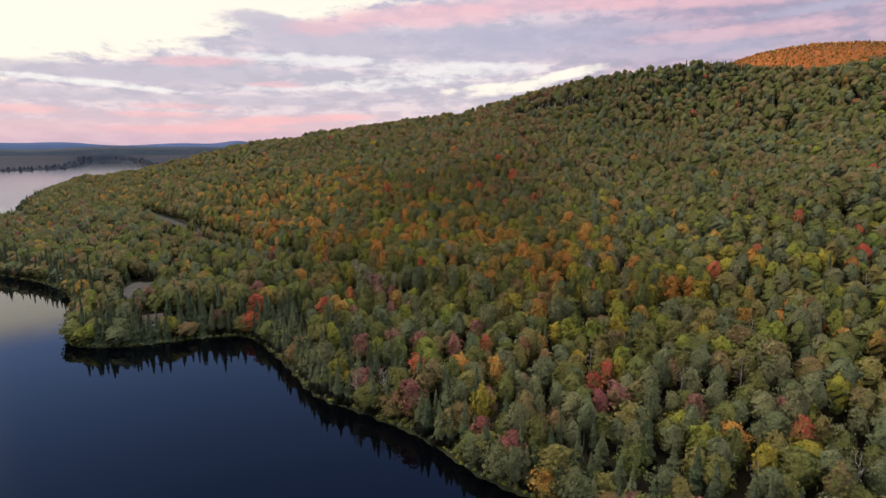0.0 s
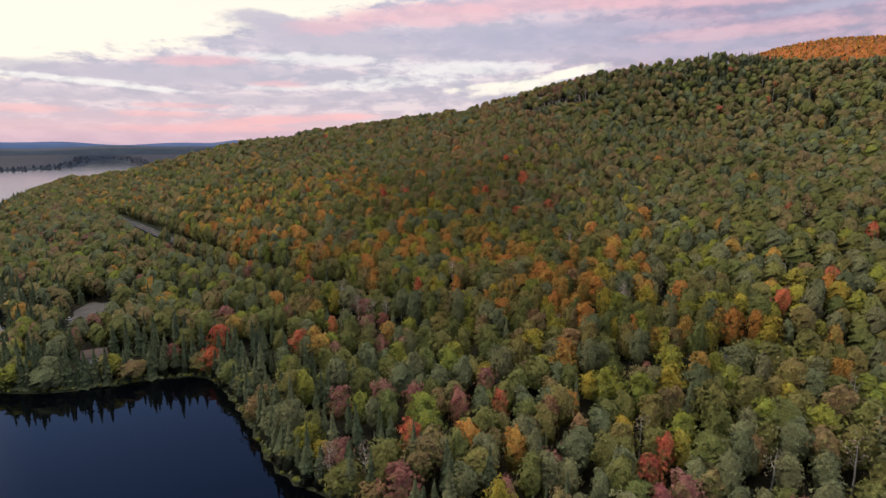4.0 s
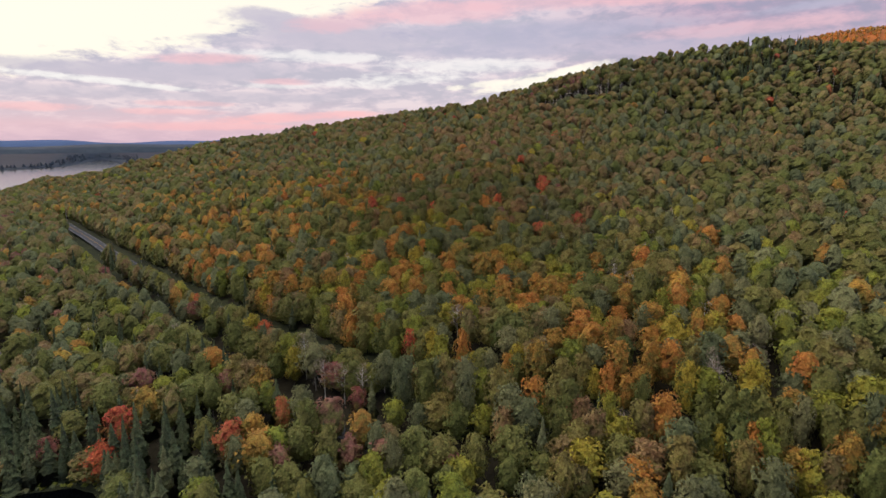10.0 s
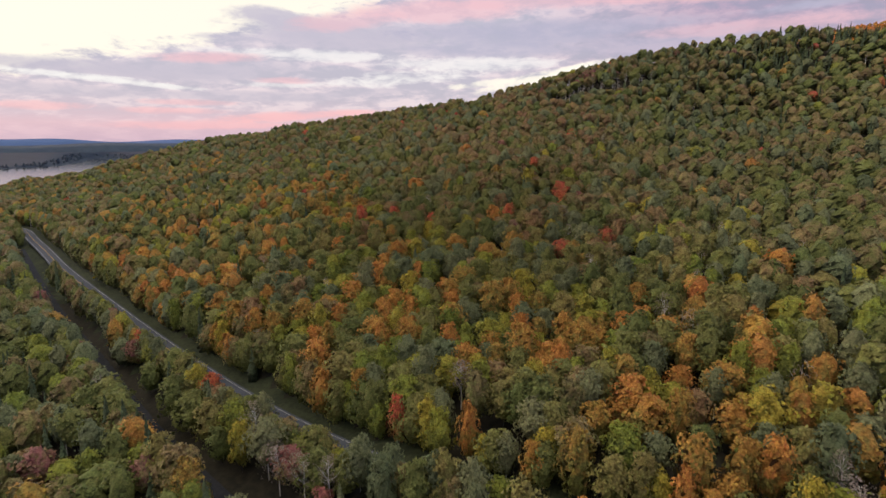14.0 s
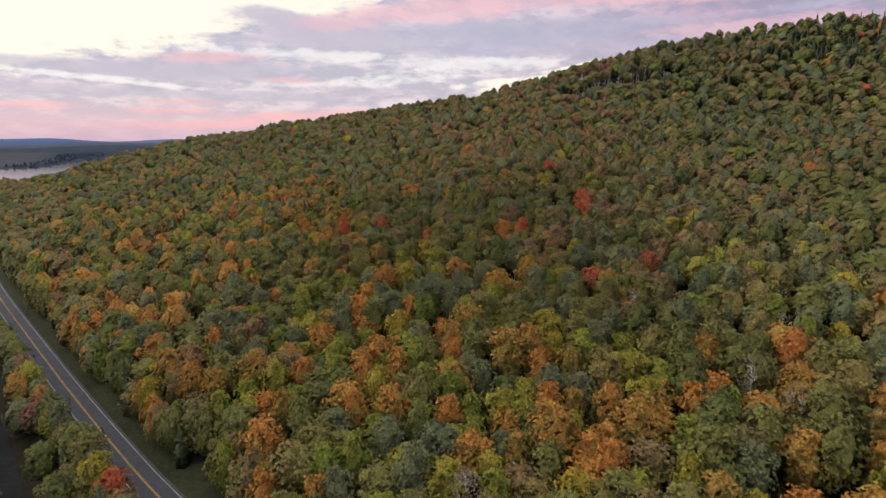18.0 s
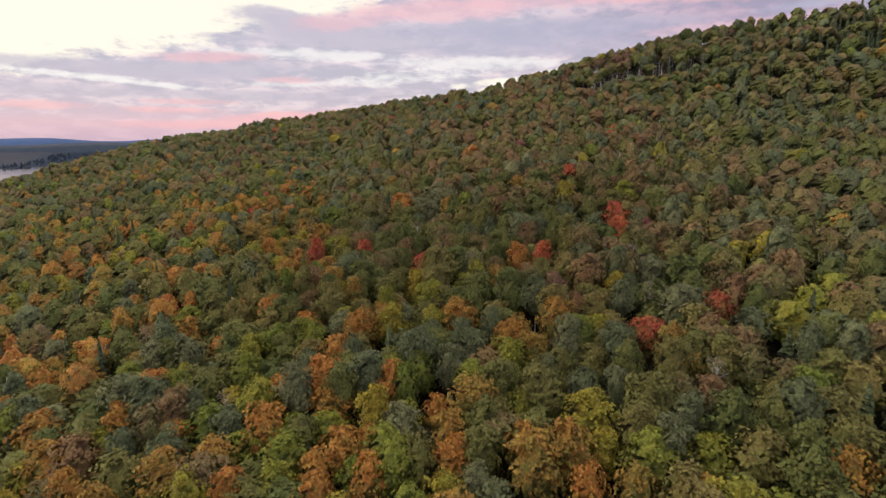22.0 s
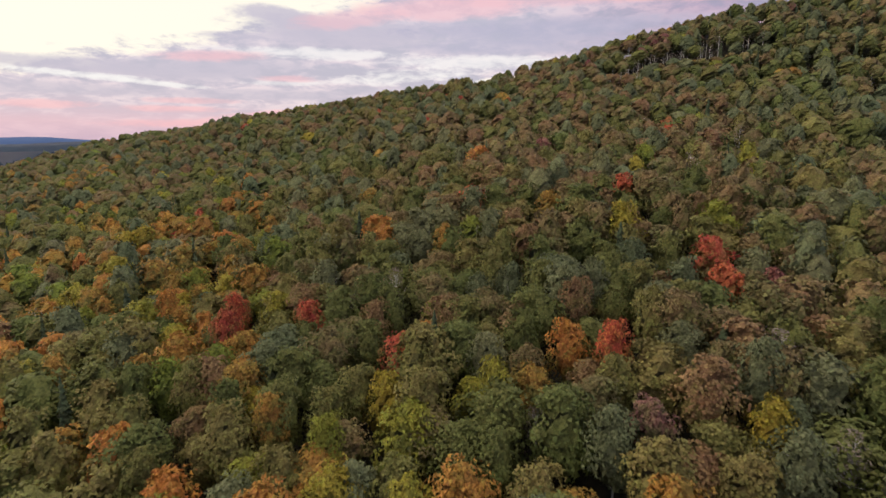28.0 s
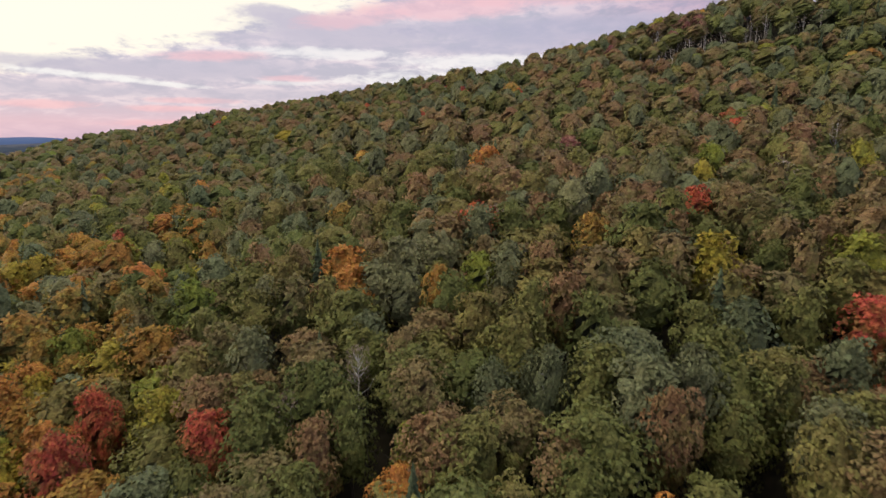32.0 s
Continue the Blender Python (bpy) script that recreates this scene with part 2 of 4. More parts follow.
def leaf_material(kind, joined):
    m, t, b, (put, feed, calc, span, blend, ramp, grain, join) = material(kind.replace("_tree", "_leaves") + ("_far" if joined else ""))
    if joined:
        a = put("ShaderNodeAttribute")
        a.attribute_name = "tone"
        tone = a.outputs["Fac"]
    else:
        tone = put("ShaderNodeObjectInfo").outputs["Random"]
    geo = put("ShaderNodeNewGeometry")
    leaf = geo.outputs["Random Per Island"]
    patch = grain(geo.outputs["Position"], 0.42, 3.0)
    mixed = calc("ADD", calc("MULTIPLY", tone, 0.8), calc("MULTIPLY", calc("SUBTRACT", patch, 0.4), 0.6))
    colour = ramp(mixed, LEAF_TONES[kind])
    if "maple" in kind:
        # the crown turns from the top down, the lower boughs stay green
        up = put("ShaderNodeAttribute")
        up.attribute_name = "rise"
        turned = calc("ADD", calc("MULTIPLY", up.outputs["Fac"], 0.85), calc("ADD", span(patch, 0.30, 0.70, 0.0, 0.75), calc("MULTIPLY", tone, 0.30)))
        green = ramp(tone, [(0.0, (0.116, 0.138, 0.038)), (1.0, (0.194, 0.192, 0.048))])
        colour = blend(span(turned, 0.50, 1.35, 0.20, 1.0), green, colour)
    hsv = put("ShaderNodeHueSaturation")
    feed(hsv.inputs["Hue"], calc("ADD", 0.485, calc("MULTIPLY", leaf, 0.03)))
    twigs = put("ShaderNodeTexNoise", Scale=1.7, Detail=3.0, Roughness=0.65)
    t.links.new(geo.outputs["Position"], twigs.inputs["Vector"])
    fleck = span(twigs.outputs[0], 0.30, 0.70, 0.66, 1.48)
    feed(hsv.inputs["Value"], calc("MULTIPLY", fleck, calc("ADD", 0.86, calc("MULTIPLY", leaf, 0.36))))
    feed(hsv.inputs["Saturation"], 1.0)
    feed(hsv.inputs["Color"], colour)
    t.links.new(hsv.outputs[0], b.inputs["Base Color"])
    set_gloss(b, 0.65, 0.15)
    # leaf sprays take the light as the rounded bough does, and let some of it through
    lay = put("ShaderNodeAttribute")
    lay.attribute_name = "lay"
    way = lay.outputs["Vector"]
    if not joined:
        turn = put("ShaderNodeVectorTransform")
        turn.vector_type, turn.convert_from, turn.convert_to = "NORMAL", "OBJECT", "WORLD"
        t.links.new(way, turn.inputs[0])
        way = turn.outputs[0]
    stray = put("ShaderNodeVectorMath")
    stray.operation = "MULTIPLY_ADD"
    t.links.new(twigs.outputs["Color"], stray.inputs[0])
    stray.inputs[1].default_value, stray.inputs[2].default_value = (1.5, 1.5, 1.5), (-0.75, -0.75, -0.75)
    bent = put("ShaderNodeVectorMath")
    t.links.new(way, bent.inputs[0])
    t.links.new(stray.outputs[0], bent.inputs[1])
    even = put("ShaderNodeVectorMath")
    even.operation = "NORMALIZE"
    t.links.new(bent.outputs[0], even.inputs[0])
    t.links.new(even.outputs[0], b.inputs["Normal"])
    thin = put("ShaderNodeBsdfTranslucent")
    t.links.new(hsv.outputs[0], thin.inputs["Color"])
    both = put("ShaderNodeMixShader", Fac=0.22)
    t.links.new(b.outputs[0], both.inputs[1])
    t.links.new(thin.outputs[0], both.inputs[2])
    t.links.new(both.outputs[0], t.nodes["Material Output"].inputs["Surface"])
    return m


def plain_material(name, low, high, scale, rough, bump=0.0, spec=0.3):
    m, t, b, (put, feed, calc, span, blend, ramp, grain, join) = material(name)
    p = put("ShaderNodeNewGeometry").outputs["Position"]
    f = calc("ADD", calc("MULTIPLY", grain(p, scale, 6.0, 0.6), 0.6), calc("MULTIPLY", grain(p, scale * 0.13, 3.0), 0.4))
    t.links.new(ramp(span(f, 0.34, 0.66), [(0.0, low), (1.0, high)]), b.inputs["Base Color"])
    set_gloss(b, rough, spec)
    if bump:
        n = put("ShaderNodeBump", Strength=0.8, Distance=bump)
        t.links.new(f, n.inputs["Height"])
        t.links.new(n.outputs[0], b.inputs["Normal"])
    return m


def water_material():
    m, t, b, (put, feed, calc, span, blend, ramp, grain, join) = material("lake_water")
    b.inputs["Base Color"].default_value = (0.0010, 0.0016, 0.0030, 1)
    b.inputs["IOR"].default_value = 1.333
    set_gloss(b, 0.02, 0.5)
    p = put("ShaderNodeNewGeometry").outputs["Position"]
    f = calc("ADD", grain(p, 0.5, 3.0), calc("MULTIPLY", grain(p, 0.06, 2.0), 2.0))
    sep = put("ShaderNodeSeparateXYZ")
    t.links.new(p, sep.inputs[0])
    # the open reach beyond the point is ruffled by wind
    feed(b.inputs["Roughness"], span(sep.outputs[1], 650.0, 1300.0, 0.02, 0.11))
    n = put("ShaderNodeBump", Strength=0.25)
    feed(n.inputs["Distance"], span(sep.outputs[0], -320.0, -700.0, 0.035, 0.03))
    t.links.new(f, n.inputs["Height"])
    t.links.new(n.outputs[0], b.inputs["Normal"])
    return m


SOIL = plain_material("forest_floor", (0.014, 0.012, 0.008), (0.036, 0.030, 0.017), 0.5, 0.95, 0.2)
GRASS = plain_material("verge_grass", (0.018, 0.024, 0.011), (0.044, 0.050, 0.021), 0.8, 0.95, 0.1)
ASPHALT = plain_material("asphalt", (0.044, 0.049, 0.066), (0.072, 0.078, 0.100), 1.5, 0.75, 0.005)
TRAIL = plain_material("dark_gravel", (0.013, 0.014, 0.018), (0.027, 0.028, 0.034), 0.9, 0.9, 0.03)
GRAVEL = plain_material("pale_gravel", (0.10, 0.093, 0.09), (0.17, 0.16, 0.155), 1.2, 0.95, 0.02)
WHITE_PAINT = plain_material("white_road_paint", (0.30, 0.30, 0.31), (0.55, 0.55, 0.54), 2.0, 0.6)
YELLOW_PAINT = plain_material("yellow_road_paint", (0.40, 0.23, 0.05), (0.58, 0.34, 0.07), 2.0, 0.6)
BARK = plain_material("grey_bark", (0.055, 0.048, 0.040), (0.13, 0.115, 0.10), 4.0, 0.9, 0.02)
PALE_BARK = plain_material("pale_birch_bark", (0.40, 0.38, 0.35), (0.68, 0.65, 0.60), 3.0, 0.7, 0.01)
# blue haze of distance put into the colour of the far woods
FAR_WOODS = plain_material("far_woods_haze_blue", (0.026, 0.044, 0.070), (0.044, 0.066, 0.094), 0.02, 0.95)
# same haze, darkened further to match the shaded sides of the trees
FAR_GROUND = plain_material("far_ground_haze_shade", (0.007, 0.017, 0.036), (0.012, 0.026, 0.050), 0.02, 0.95)
# orange of the sunlit autumn canopy put into the summit ground
SUMMIT_CANOPY = plain_material("sunlit_canopy_russet", (0.25, 0.100, 0.030), (0.36, 0.150, 0.038), 0.05, 0.95)
# distance haze painted as blue base colour
HAZE_BLUE_HILLS = plain_material("haze_blue_far_hills", (0.09, 0.14, 0.27), (0.11, 0.165, 0.31), 0.004, 1.0, spec=0.0)
WATER = water_material()
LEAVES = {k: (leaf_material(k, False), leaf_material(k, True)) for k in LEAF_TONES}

# ---- the lie of the land ----
# water's edge, with the water on its left hand side; the near bay, the point and the far reach
SHORE = [(420, -700), (260, -200), (140, 10), (75, 105), (36, 138), (13, 152), (-5, 177), (-34, 198), (-52, 208), (-69, 236), (-101, 281),
         (-118, 283), (-153, 266), (-189, 264), (-203, 280), (-245, 352), (-284, 389), (-351, 421), (-440, 452), (-520, 500), (-560, 570),
         (-540, 625), (-555, 700), (-628, 800), (-690, 900), (-820, 1130), (-888, 1287), (-953, 1468), (-1046, 1766), (-1131, 2085), (-1300, 2440), (-1507, 2681), (-1860, 3240), (-2090, 3345),
         (-1800, 2830), (-1598, 2403), (-1640, 2200), (-1650, 2050), (-1850, 1800), (-1720, 1400), (-1680, -700)]
ROAD = [(330, 140), (200, 185), (75, 262), (-10, 313), (-59, 350), (-114, 400), (-175, 457), (-250, 527), (-286, 565), (-342, 623), (-385, 672), (-420, 700), (-455, 712)]
PATH = [(6, 270), (-36, 295), (-64, 318), (-105, 357), (-146, 401), (-194, 447), (-259, 515), (-331, 595)]
DRIVE = [(-255, 507), (-222, 440), (-198, 385), (-204, 357), (-206, 350)]
RIDGE_X = [-1300, -860, -660, -600, -540, -490, -435, -400, -308, -222, -103, 0, 50, 150, 207, 300, 360, 420, 480, 700, 1100]
RIDGE_Y = [2100, 1275, 1105, 1080, 1040, 965, 944, 905, 895, 839, 880, 847, 777, 823, 764, 726, 719, 619, 562, 460, 300]
RIDGE_H = [1, 2, 13, 23, 35, 44, 52, 68, 96, 115, 120, 113, 150, 171, 194, 210, 199, 171, 189, 176, 160]

# swells and hollows of the hillside: place and height
HOLLOWS = [(-300, 550, 2.7), (-300, 650, 4), (-200, 550, 2.9), (-100, 350, -1.5), (-100, 550, 2.6), (0, 450, 4.8), (0, 550, 3.2), (100, 350, 4.2), (100, 450, -3.5), (100, 550, -4.5),
           (200, 450, -14), (200, 550, -6.4), (200, 650, -7), (300, 450, -10), (300, 550, -13), (300, 650, -12), (300, 750, -4), (400, 500, -8), (400, 620, -8)]


def rounded(points, times=2):
    """A polyline with its corners cut."""
    p = np.array(points, float)
    for _ in range(times):
        a, b = p[:-1] * 0.75 + p[1:] * 0.25, p[:-1] * 0.25 + p[1:] * 0.75
        p = np.vstack([p[:1], np.stack([a, b], 1).reshape(-1, 2), p[-1:]])
    return p


def to_line(x, y, line):
    """Distance to a polyline and the nearest point on it."""
    best, bx, by = np.full(x.shape, 1e9), np.zeros(x.shape), np.zeros(x.shape)
    for (ax, ay), (cx, cy) in zip(line[:-1], line[1:]):
        dx, dy = cx - ax, cy - ay
        k = np.clip(((x - ax) * dx + (y - ay) * dy) / (dx * dx + dy * dy + 1e-9), 0, 1)
        qx, qy = ax + k * dx, ay + k * dy
        d = np.hypot(x - qx, y - qy)
        m = d < best
        best, bx, by = np.where(m, d, best), np.where(m, qx, bx), np.where(m, qy, by)
    return best, bx, by


def inside(x, y, poly):
    r = np.zeros(x.shape, bool)
    for (ax, ay), (bx, by) in zip(poly, np.roll(poly, -1, 0)):
        r ^= ((ay > y) != (by > y)) & (x < (bx - ax) * (y - ay) / (by - ay + 1e-12) + ax)
    return r


def ease(v, lo, hi):
    k = np.clip((v - lo) / (hi - lo), 0, 1)
    return k * k * (3 - 2 * k)


def waves(x, y):
    """Gentle unevenness of the hillside."""
    return 2.2 * np.sin(x / 37 + 1.3 * np.sin(y / 61)) * np.cos(y / 43 + np.sin(x / 71)) + 1.2 * np.sin((x + y) / 19) * np.cos((x - y) / 23)


SHORE_LINE, ROAD_LINE, PATH_LINE, DRIVE_LINE = rounded(SHORE), rounded(ROAD), rounded(PATH), rounded(DRIVE)


def slope(x, y):
    s = 0.673 * (x + 60) + 0.739 * (y - 350)
    a = -0.739 * (x + 60) + 0.673 * (y - 350)
    up = 16 + 0.235 * s + 0.00018 * np.maximum(s, 0) ** 2 + 0.03 * np.clip(a - 250, 0, 400) * ease(s, 60, 200)
    up = up - 5.5 * ease(s, 15, 70) * (1 - ease(s, 165, 235)) * ease(x, -130, 10) - 6 * np.exp(-((s - 390) / 55) ** 2) * ease(x, -20, 60)
    up = up + 4 * np.exp(-((s + 45) / 22) ** 2) * ease(-x, 20, 70)
    up = up - 21 * ease(-x, 435, 540) * (1 - ease(-x, 760, 950)) * ease(s, 20, 80)
    for hx, hy, rise in HOLLOWS:
        up = up + rise * np.exp(-((x - hx) / 95) ** 2 - ((y - hy) / 95) ** 2)
    yc, hc = np.interp(x, RIDGE_X, RIDGE_Y), np.interp(x, RIDGE_X, RIDGE_H)
    over = np.where(y > yc, hc - 0.14 * (y - yc), hc + 0.5 * (yc - y))
    k = 7.0
    low = np.minimum(up, over)
    hill = low - k * np.log1p(np.exp(-np.abs(up - over) / k))
    return np.maximum(hill, 1.5 + 4 * np.exp(-np.maximum(0, -s) / 200)) + waves(x, y) * ease(s, 20, 120)


def shore_distance(x, y):
    d, _, _ = to_line(x, y, SHORE_LINE)
    return np.where(inside(x, y, SHORE_LINE), -d, d)


def ground(x, y):
    x, y = np.asarray(x, float), np.asarray(y, float)
    h = slope(x, y)
    for line, flat, wide in ((ROAD_LINE, 7, 20), (PATH_LINE, 6, 13)):
        d, qx, qy = to_line(x, y, line)
        h = h + (slope(qx, qy) - h) * (1 - ease(d, flat, wide))
    # far summit and the country beyond the lake
    h = h + 338 * np.exp(-(((x - 1085) / 580) ** 2 + ((y - 1560) / 480) ** 2) ** 1.6)
    far = np.hypot(x, y)
    h = h + (4 + 34 * ease(far, 2600, 4300) - h) * ease(-x, 700, 1500) * ease(far, 1500, 2400)
    d = shore_distance(x, y)
    return np.where(d > 0, np.minimum(h, 0.1 + d * 0.35), np.maximum(d * 0.15, -4))


def mesh_object(name, verts, faces, materials, smooth=False, index=None):
    me = bpy.data.meshes.new(name)
    me.from_pydata([tuple(v) for v in verts], [], [tuple(f) for f in faces])
    for m in materials:
        me.materials.append(m)
    if smooth:
        me.polygons.foreach_set("use_smooth", [True] * len(me.polygons))
    if index is not None:
        me.polygons.foreach_set("material_index", index)
    me.update()
    return me


def steps(*spans):
    out = []
    for lo, hi, d in spans:
        out += list(np.arange(lo, hi, d))
    return np.array(out + [spans[-1][1]])


GX = steps((-4700, -2500, 150), (-2500, -800, 50), (-800, -420, 16), (-420, 420, 7), (420, 800, 16), (800, 2000, 60), (2000, 4700, 150))
GY = steps((-1500, -200, 100), (-200, 80, 20), (80, 700, 7), (700, 1000, 10), (1000, 1500, 30), (1500, 4700, 80))


def make_ground():
    x, y = np.meshgrid(GX, GY)
    z = ground(x, y)
    v = np.stack([x, y, z], -1).reshape(-1, 3)
    ny, nx = x.shape
    i = (np.arange(ny - 1)[:, None] * nx + np.arange(nx - 1)[None]).ravel()
    f = np.stack([i, i + 1, i + nx + 1, i + nx], 1)
    cx, cy = v[f, 0].mean(1), v[f, 1].mean(1)
    road, _, _ = to_line(cx, cy, ROAD_LINE)
    m = np.where((road < 13) | (shore_distance(cx, cy) < 3), 1, 0)
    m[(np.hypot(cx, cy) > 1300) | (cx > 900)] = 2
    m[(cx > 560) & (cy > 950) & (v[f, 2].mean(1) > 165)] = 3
    ob = new("ground", mesh_object("ground", v, f, [SOIL, GRASS, FAR_GROUND, SUMMIT_CANOPY], True, m.astype(np.int32)))
    tagged(ob, "dark wooded ground rising from the lake to a long ridge", "ground", kind="structure")


make_ground()


def ribbon(line, left, right, lift, gap=0.0):
    """A strip along a line, from left to right of it, laid on the ground."""
    p = np.array(line, float)
    seg = np.hypot(*np.diff(p, axis=0).T)
    at = np.r_[0, np.cumsum(seg)]
    s = np.arange(0, at[-1], 4.0)
    q = np.stack([np.interp(s, at, p[:, 0]), np.interp(s, at, p[:, 1])], 1)
    tan = np.gradient(q, axis=0)
    tan /= np.hypot(*tan.T)[:, None]
    nrm = np.stack([tan[:, 1], -tan[:, 0]], 1)
    mid = slope(q[:, 0], q[:, 1]) + lift
    a, b = q + nrm * left, q + nrm * right
    v = np.concatenate([np.c_[a, mid], np.c_[b, mid], np.c_[a, mid - 0.35], np.c_[b, mid - 0.35]])
    n, i = len(q), np.arange(len(q) - 1)
    f = np.concatenate([np.stack([i + n, i + 1 + n, i + 1, i], 1), np.stack([i, i + 1, i + 2 * n + 1, i + 2 * n], 1),
                        np.stack([i + 3 * n, i + 3 * n + 1, i + n + 1, i + n], 1)])
    return v, f


def part(name, me, parent, label=""):
    ob = new(name, me)
    ob.parent = parent
    if label:
        ob["label"] = label
    return ob


road = tagged(new("road", mesh_object("road", *ribbon(ROAD_LINE, -4.4, 4.4, 0.30), [ASPHALT])), "two-lane grey asphalt country road with painted lines", "road", kind="structure")
for off in (-3.5, 3.5):
    part("edge_line", mesh_object("edge_line", *ribbon(ROAD_LINE, off - 0.08, off + 0.08, 0.315), [WHITE_PAINT]), road, "white painted edge line")
for off in (-0.14, 0.14):
    part("centre_line", mesh_object("centre_line", *ribbon(ROAD_LINE, off - 0.08, off + 0.08, 0.315), [YELLOW_PAINT]), road, "yellow painted centre line")
tagged(new("trail", mesh_object("trail", *ribbon(PATH_LINE, -3.1, 3.1, 0.45), [TRAIL])), "dark gravel trail running beside the road", "trail", kind="structure")


def make_water():
    v = [(-4800, -1500, 0), (900, -1500, 0), (900, 4800, 0), (-4800, 4800, 0)]
    tagged(new("water", mesh_object("water", v, [(0, 1, 2, 3)], [WATER])), "still dark lake water reflecting the evening sky", "lake", kind="structure")


make_water()


def make_backdrop():
    """Skyline hills tinted blue for haze, and unseen western heights added to keep the sun off the valley."""
    for name, r, base, tall, lo, hi, mat, seed in (("far_hills", 4650, 110, 22, -75, 20, HAZE_BLUE_HILLS, 1.0), ("far_hills", 4200, 76, 12, -75, 20, FAR_WOODS, 5.0)):
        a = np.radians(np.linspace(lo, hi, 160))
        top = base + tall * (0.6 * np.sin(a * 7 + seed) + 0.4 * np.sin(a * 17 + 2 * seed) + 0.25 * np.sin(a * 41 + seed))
        if mat is HAZE_BLUE_HILLS:
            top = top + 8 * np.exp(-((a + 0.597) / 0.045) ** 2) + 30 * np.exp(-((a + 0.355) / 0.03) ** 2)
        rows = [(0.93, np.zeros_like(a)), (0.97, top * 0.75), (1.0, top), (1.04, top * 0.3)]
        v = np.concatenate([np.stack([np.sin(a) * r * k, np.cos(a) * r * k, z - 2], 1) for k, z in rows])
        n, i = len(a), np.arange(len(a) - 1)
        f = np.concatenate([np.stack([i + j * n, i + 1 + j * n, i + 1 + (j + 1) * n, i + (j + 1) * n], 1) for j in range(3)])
        tagged(new("backdrop", mesh_object(name, v, f, [mat], True)), "low hills far beyond the lake, tinted blue for haze", "hills", kind="structure")
    # ridge out of view, added only to block the low sun
    y = np.linspace(-2300, 1050, 60)
    top = (388 + 8 * np.sin(y / 420) + 6 * np.sin(y / 130)) * ease(y, -2300, -1700) * (1 - ease(y, 750, 1050))
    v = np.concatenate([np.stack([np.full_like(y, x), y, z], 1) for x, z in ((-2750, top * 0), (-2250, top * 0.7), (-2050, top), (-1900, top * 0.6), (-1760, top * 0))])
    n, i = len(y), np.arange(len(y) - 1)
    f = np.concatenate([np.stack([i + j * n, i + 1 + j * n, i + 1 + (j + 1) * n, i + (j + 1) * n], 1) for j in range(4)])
    tagged(new("backdrop", mesh_object("unseen_west_heights", v, f, [FAR_WOODS], True)), "unseen ridge added in the west to shade the valley", "hills", kind="structure")


make_backdrop()

# ---- trees ----
def unit(v):
    return v / (np.linalg.norm(v, axis=-1, keepdims=True) + 1e-9)


def leaves_at(rng, p, n, size):
    """One small three-cornered spray of leaves at each place."""
    n = unit(n + rng.normal(0, 0.45, n.shape))
    t = unit(np.cross(n, rng.normal(0, 1, n.shape)))
    b = np.cross(n, t)
    s = (size * rng.uniform(0.65, 1.35, len(p)))[:, None]
    q = rng.uniform(-0.35, 0.35, (len(p), 1))
    v = np.stack([p + t * s * 0.62, p - t * s * 0.38 + b * s * (0.5 + q), p - t * s * 0.38 - b * s * (0.5 - q)], 1)
    return v.reshape(-1, 3), np.arange(3 * len(p)).reshape(-1, 3)


def join_pieces(pieces):
    v, f, at = [], [], 0
    for a, b in pieces:
        v.append(a), f.append(b + at)
        at += len(a)
    return np.concatenate(v), np.concatenate(f)


def bough_ways(v, f, flat=0.38, low=0.25):
    """Which way each spray faces: partly its own, partly out of the crown."""
    e = unit(np.cross(v[f[:, 1]] - v[f[:, 0]], v[f[:, 2]] - v[f[:, 0]]))
    out = unit((v[f].mean(1) - (0, 0, low)) * (1.0, 1.0, 1.5))
    e *= np.sign((e * out).sum(1, keepdims=True) + 1e-6)
    return unit(out * (1 - flat) + e * flat).astype(np.float32)


def give(me, name, values):
    """Store one number or one direction for each face."""
    if values.ndim == 2:
        me.attributes.new(name, "FLOAT_VECTOR", "FACE").data.foreach_set("vector", values.astype(np.float32).ravel())
    else:
        me.attributes.new(name, "FLOAT", "FACE").data.foreach_set("value", values.astype(np.float32))


def egg(h, a, lumps):
    """Half the width of a crown at a height and round its axis."""
    q = np.where(h > 0.46, (h - 0.46) / 0.545, (0.46 - h) / 0.56)
    r = 0.46 * np.clip(1 - q ** 1.85, 0, 1) ** 0.68
    return r * (1 + 0.16 * np.sin(2 * a + lumps[0] + 4 * h) + 0.15 * np.sin(3 * a + lumps[1] - 9 * h) + 0.10 * np.sin(5 * a + lumps[2] + 15 * h))


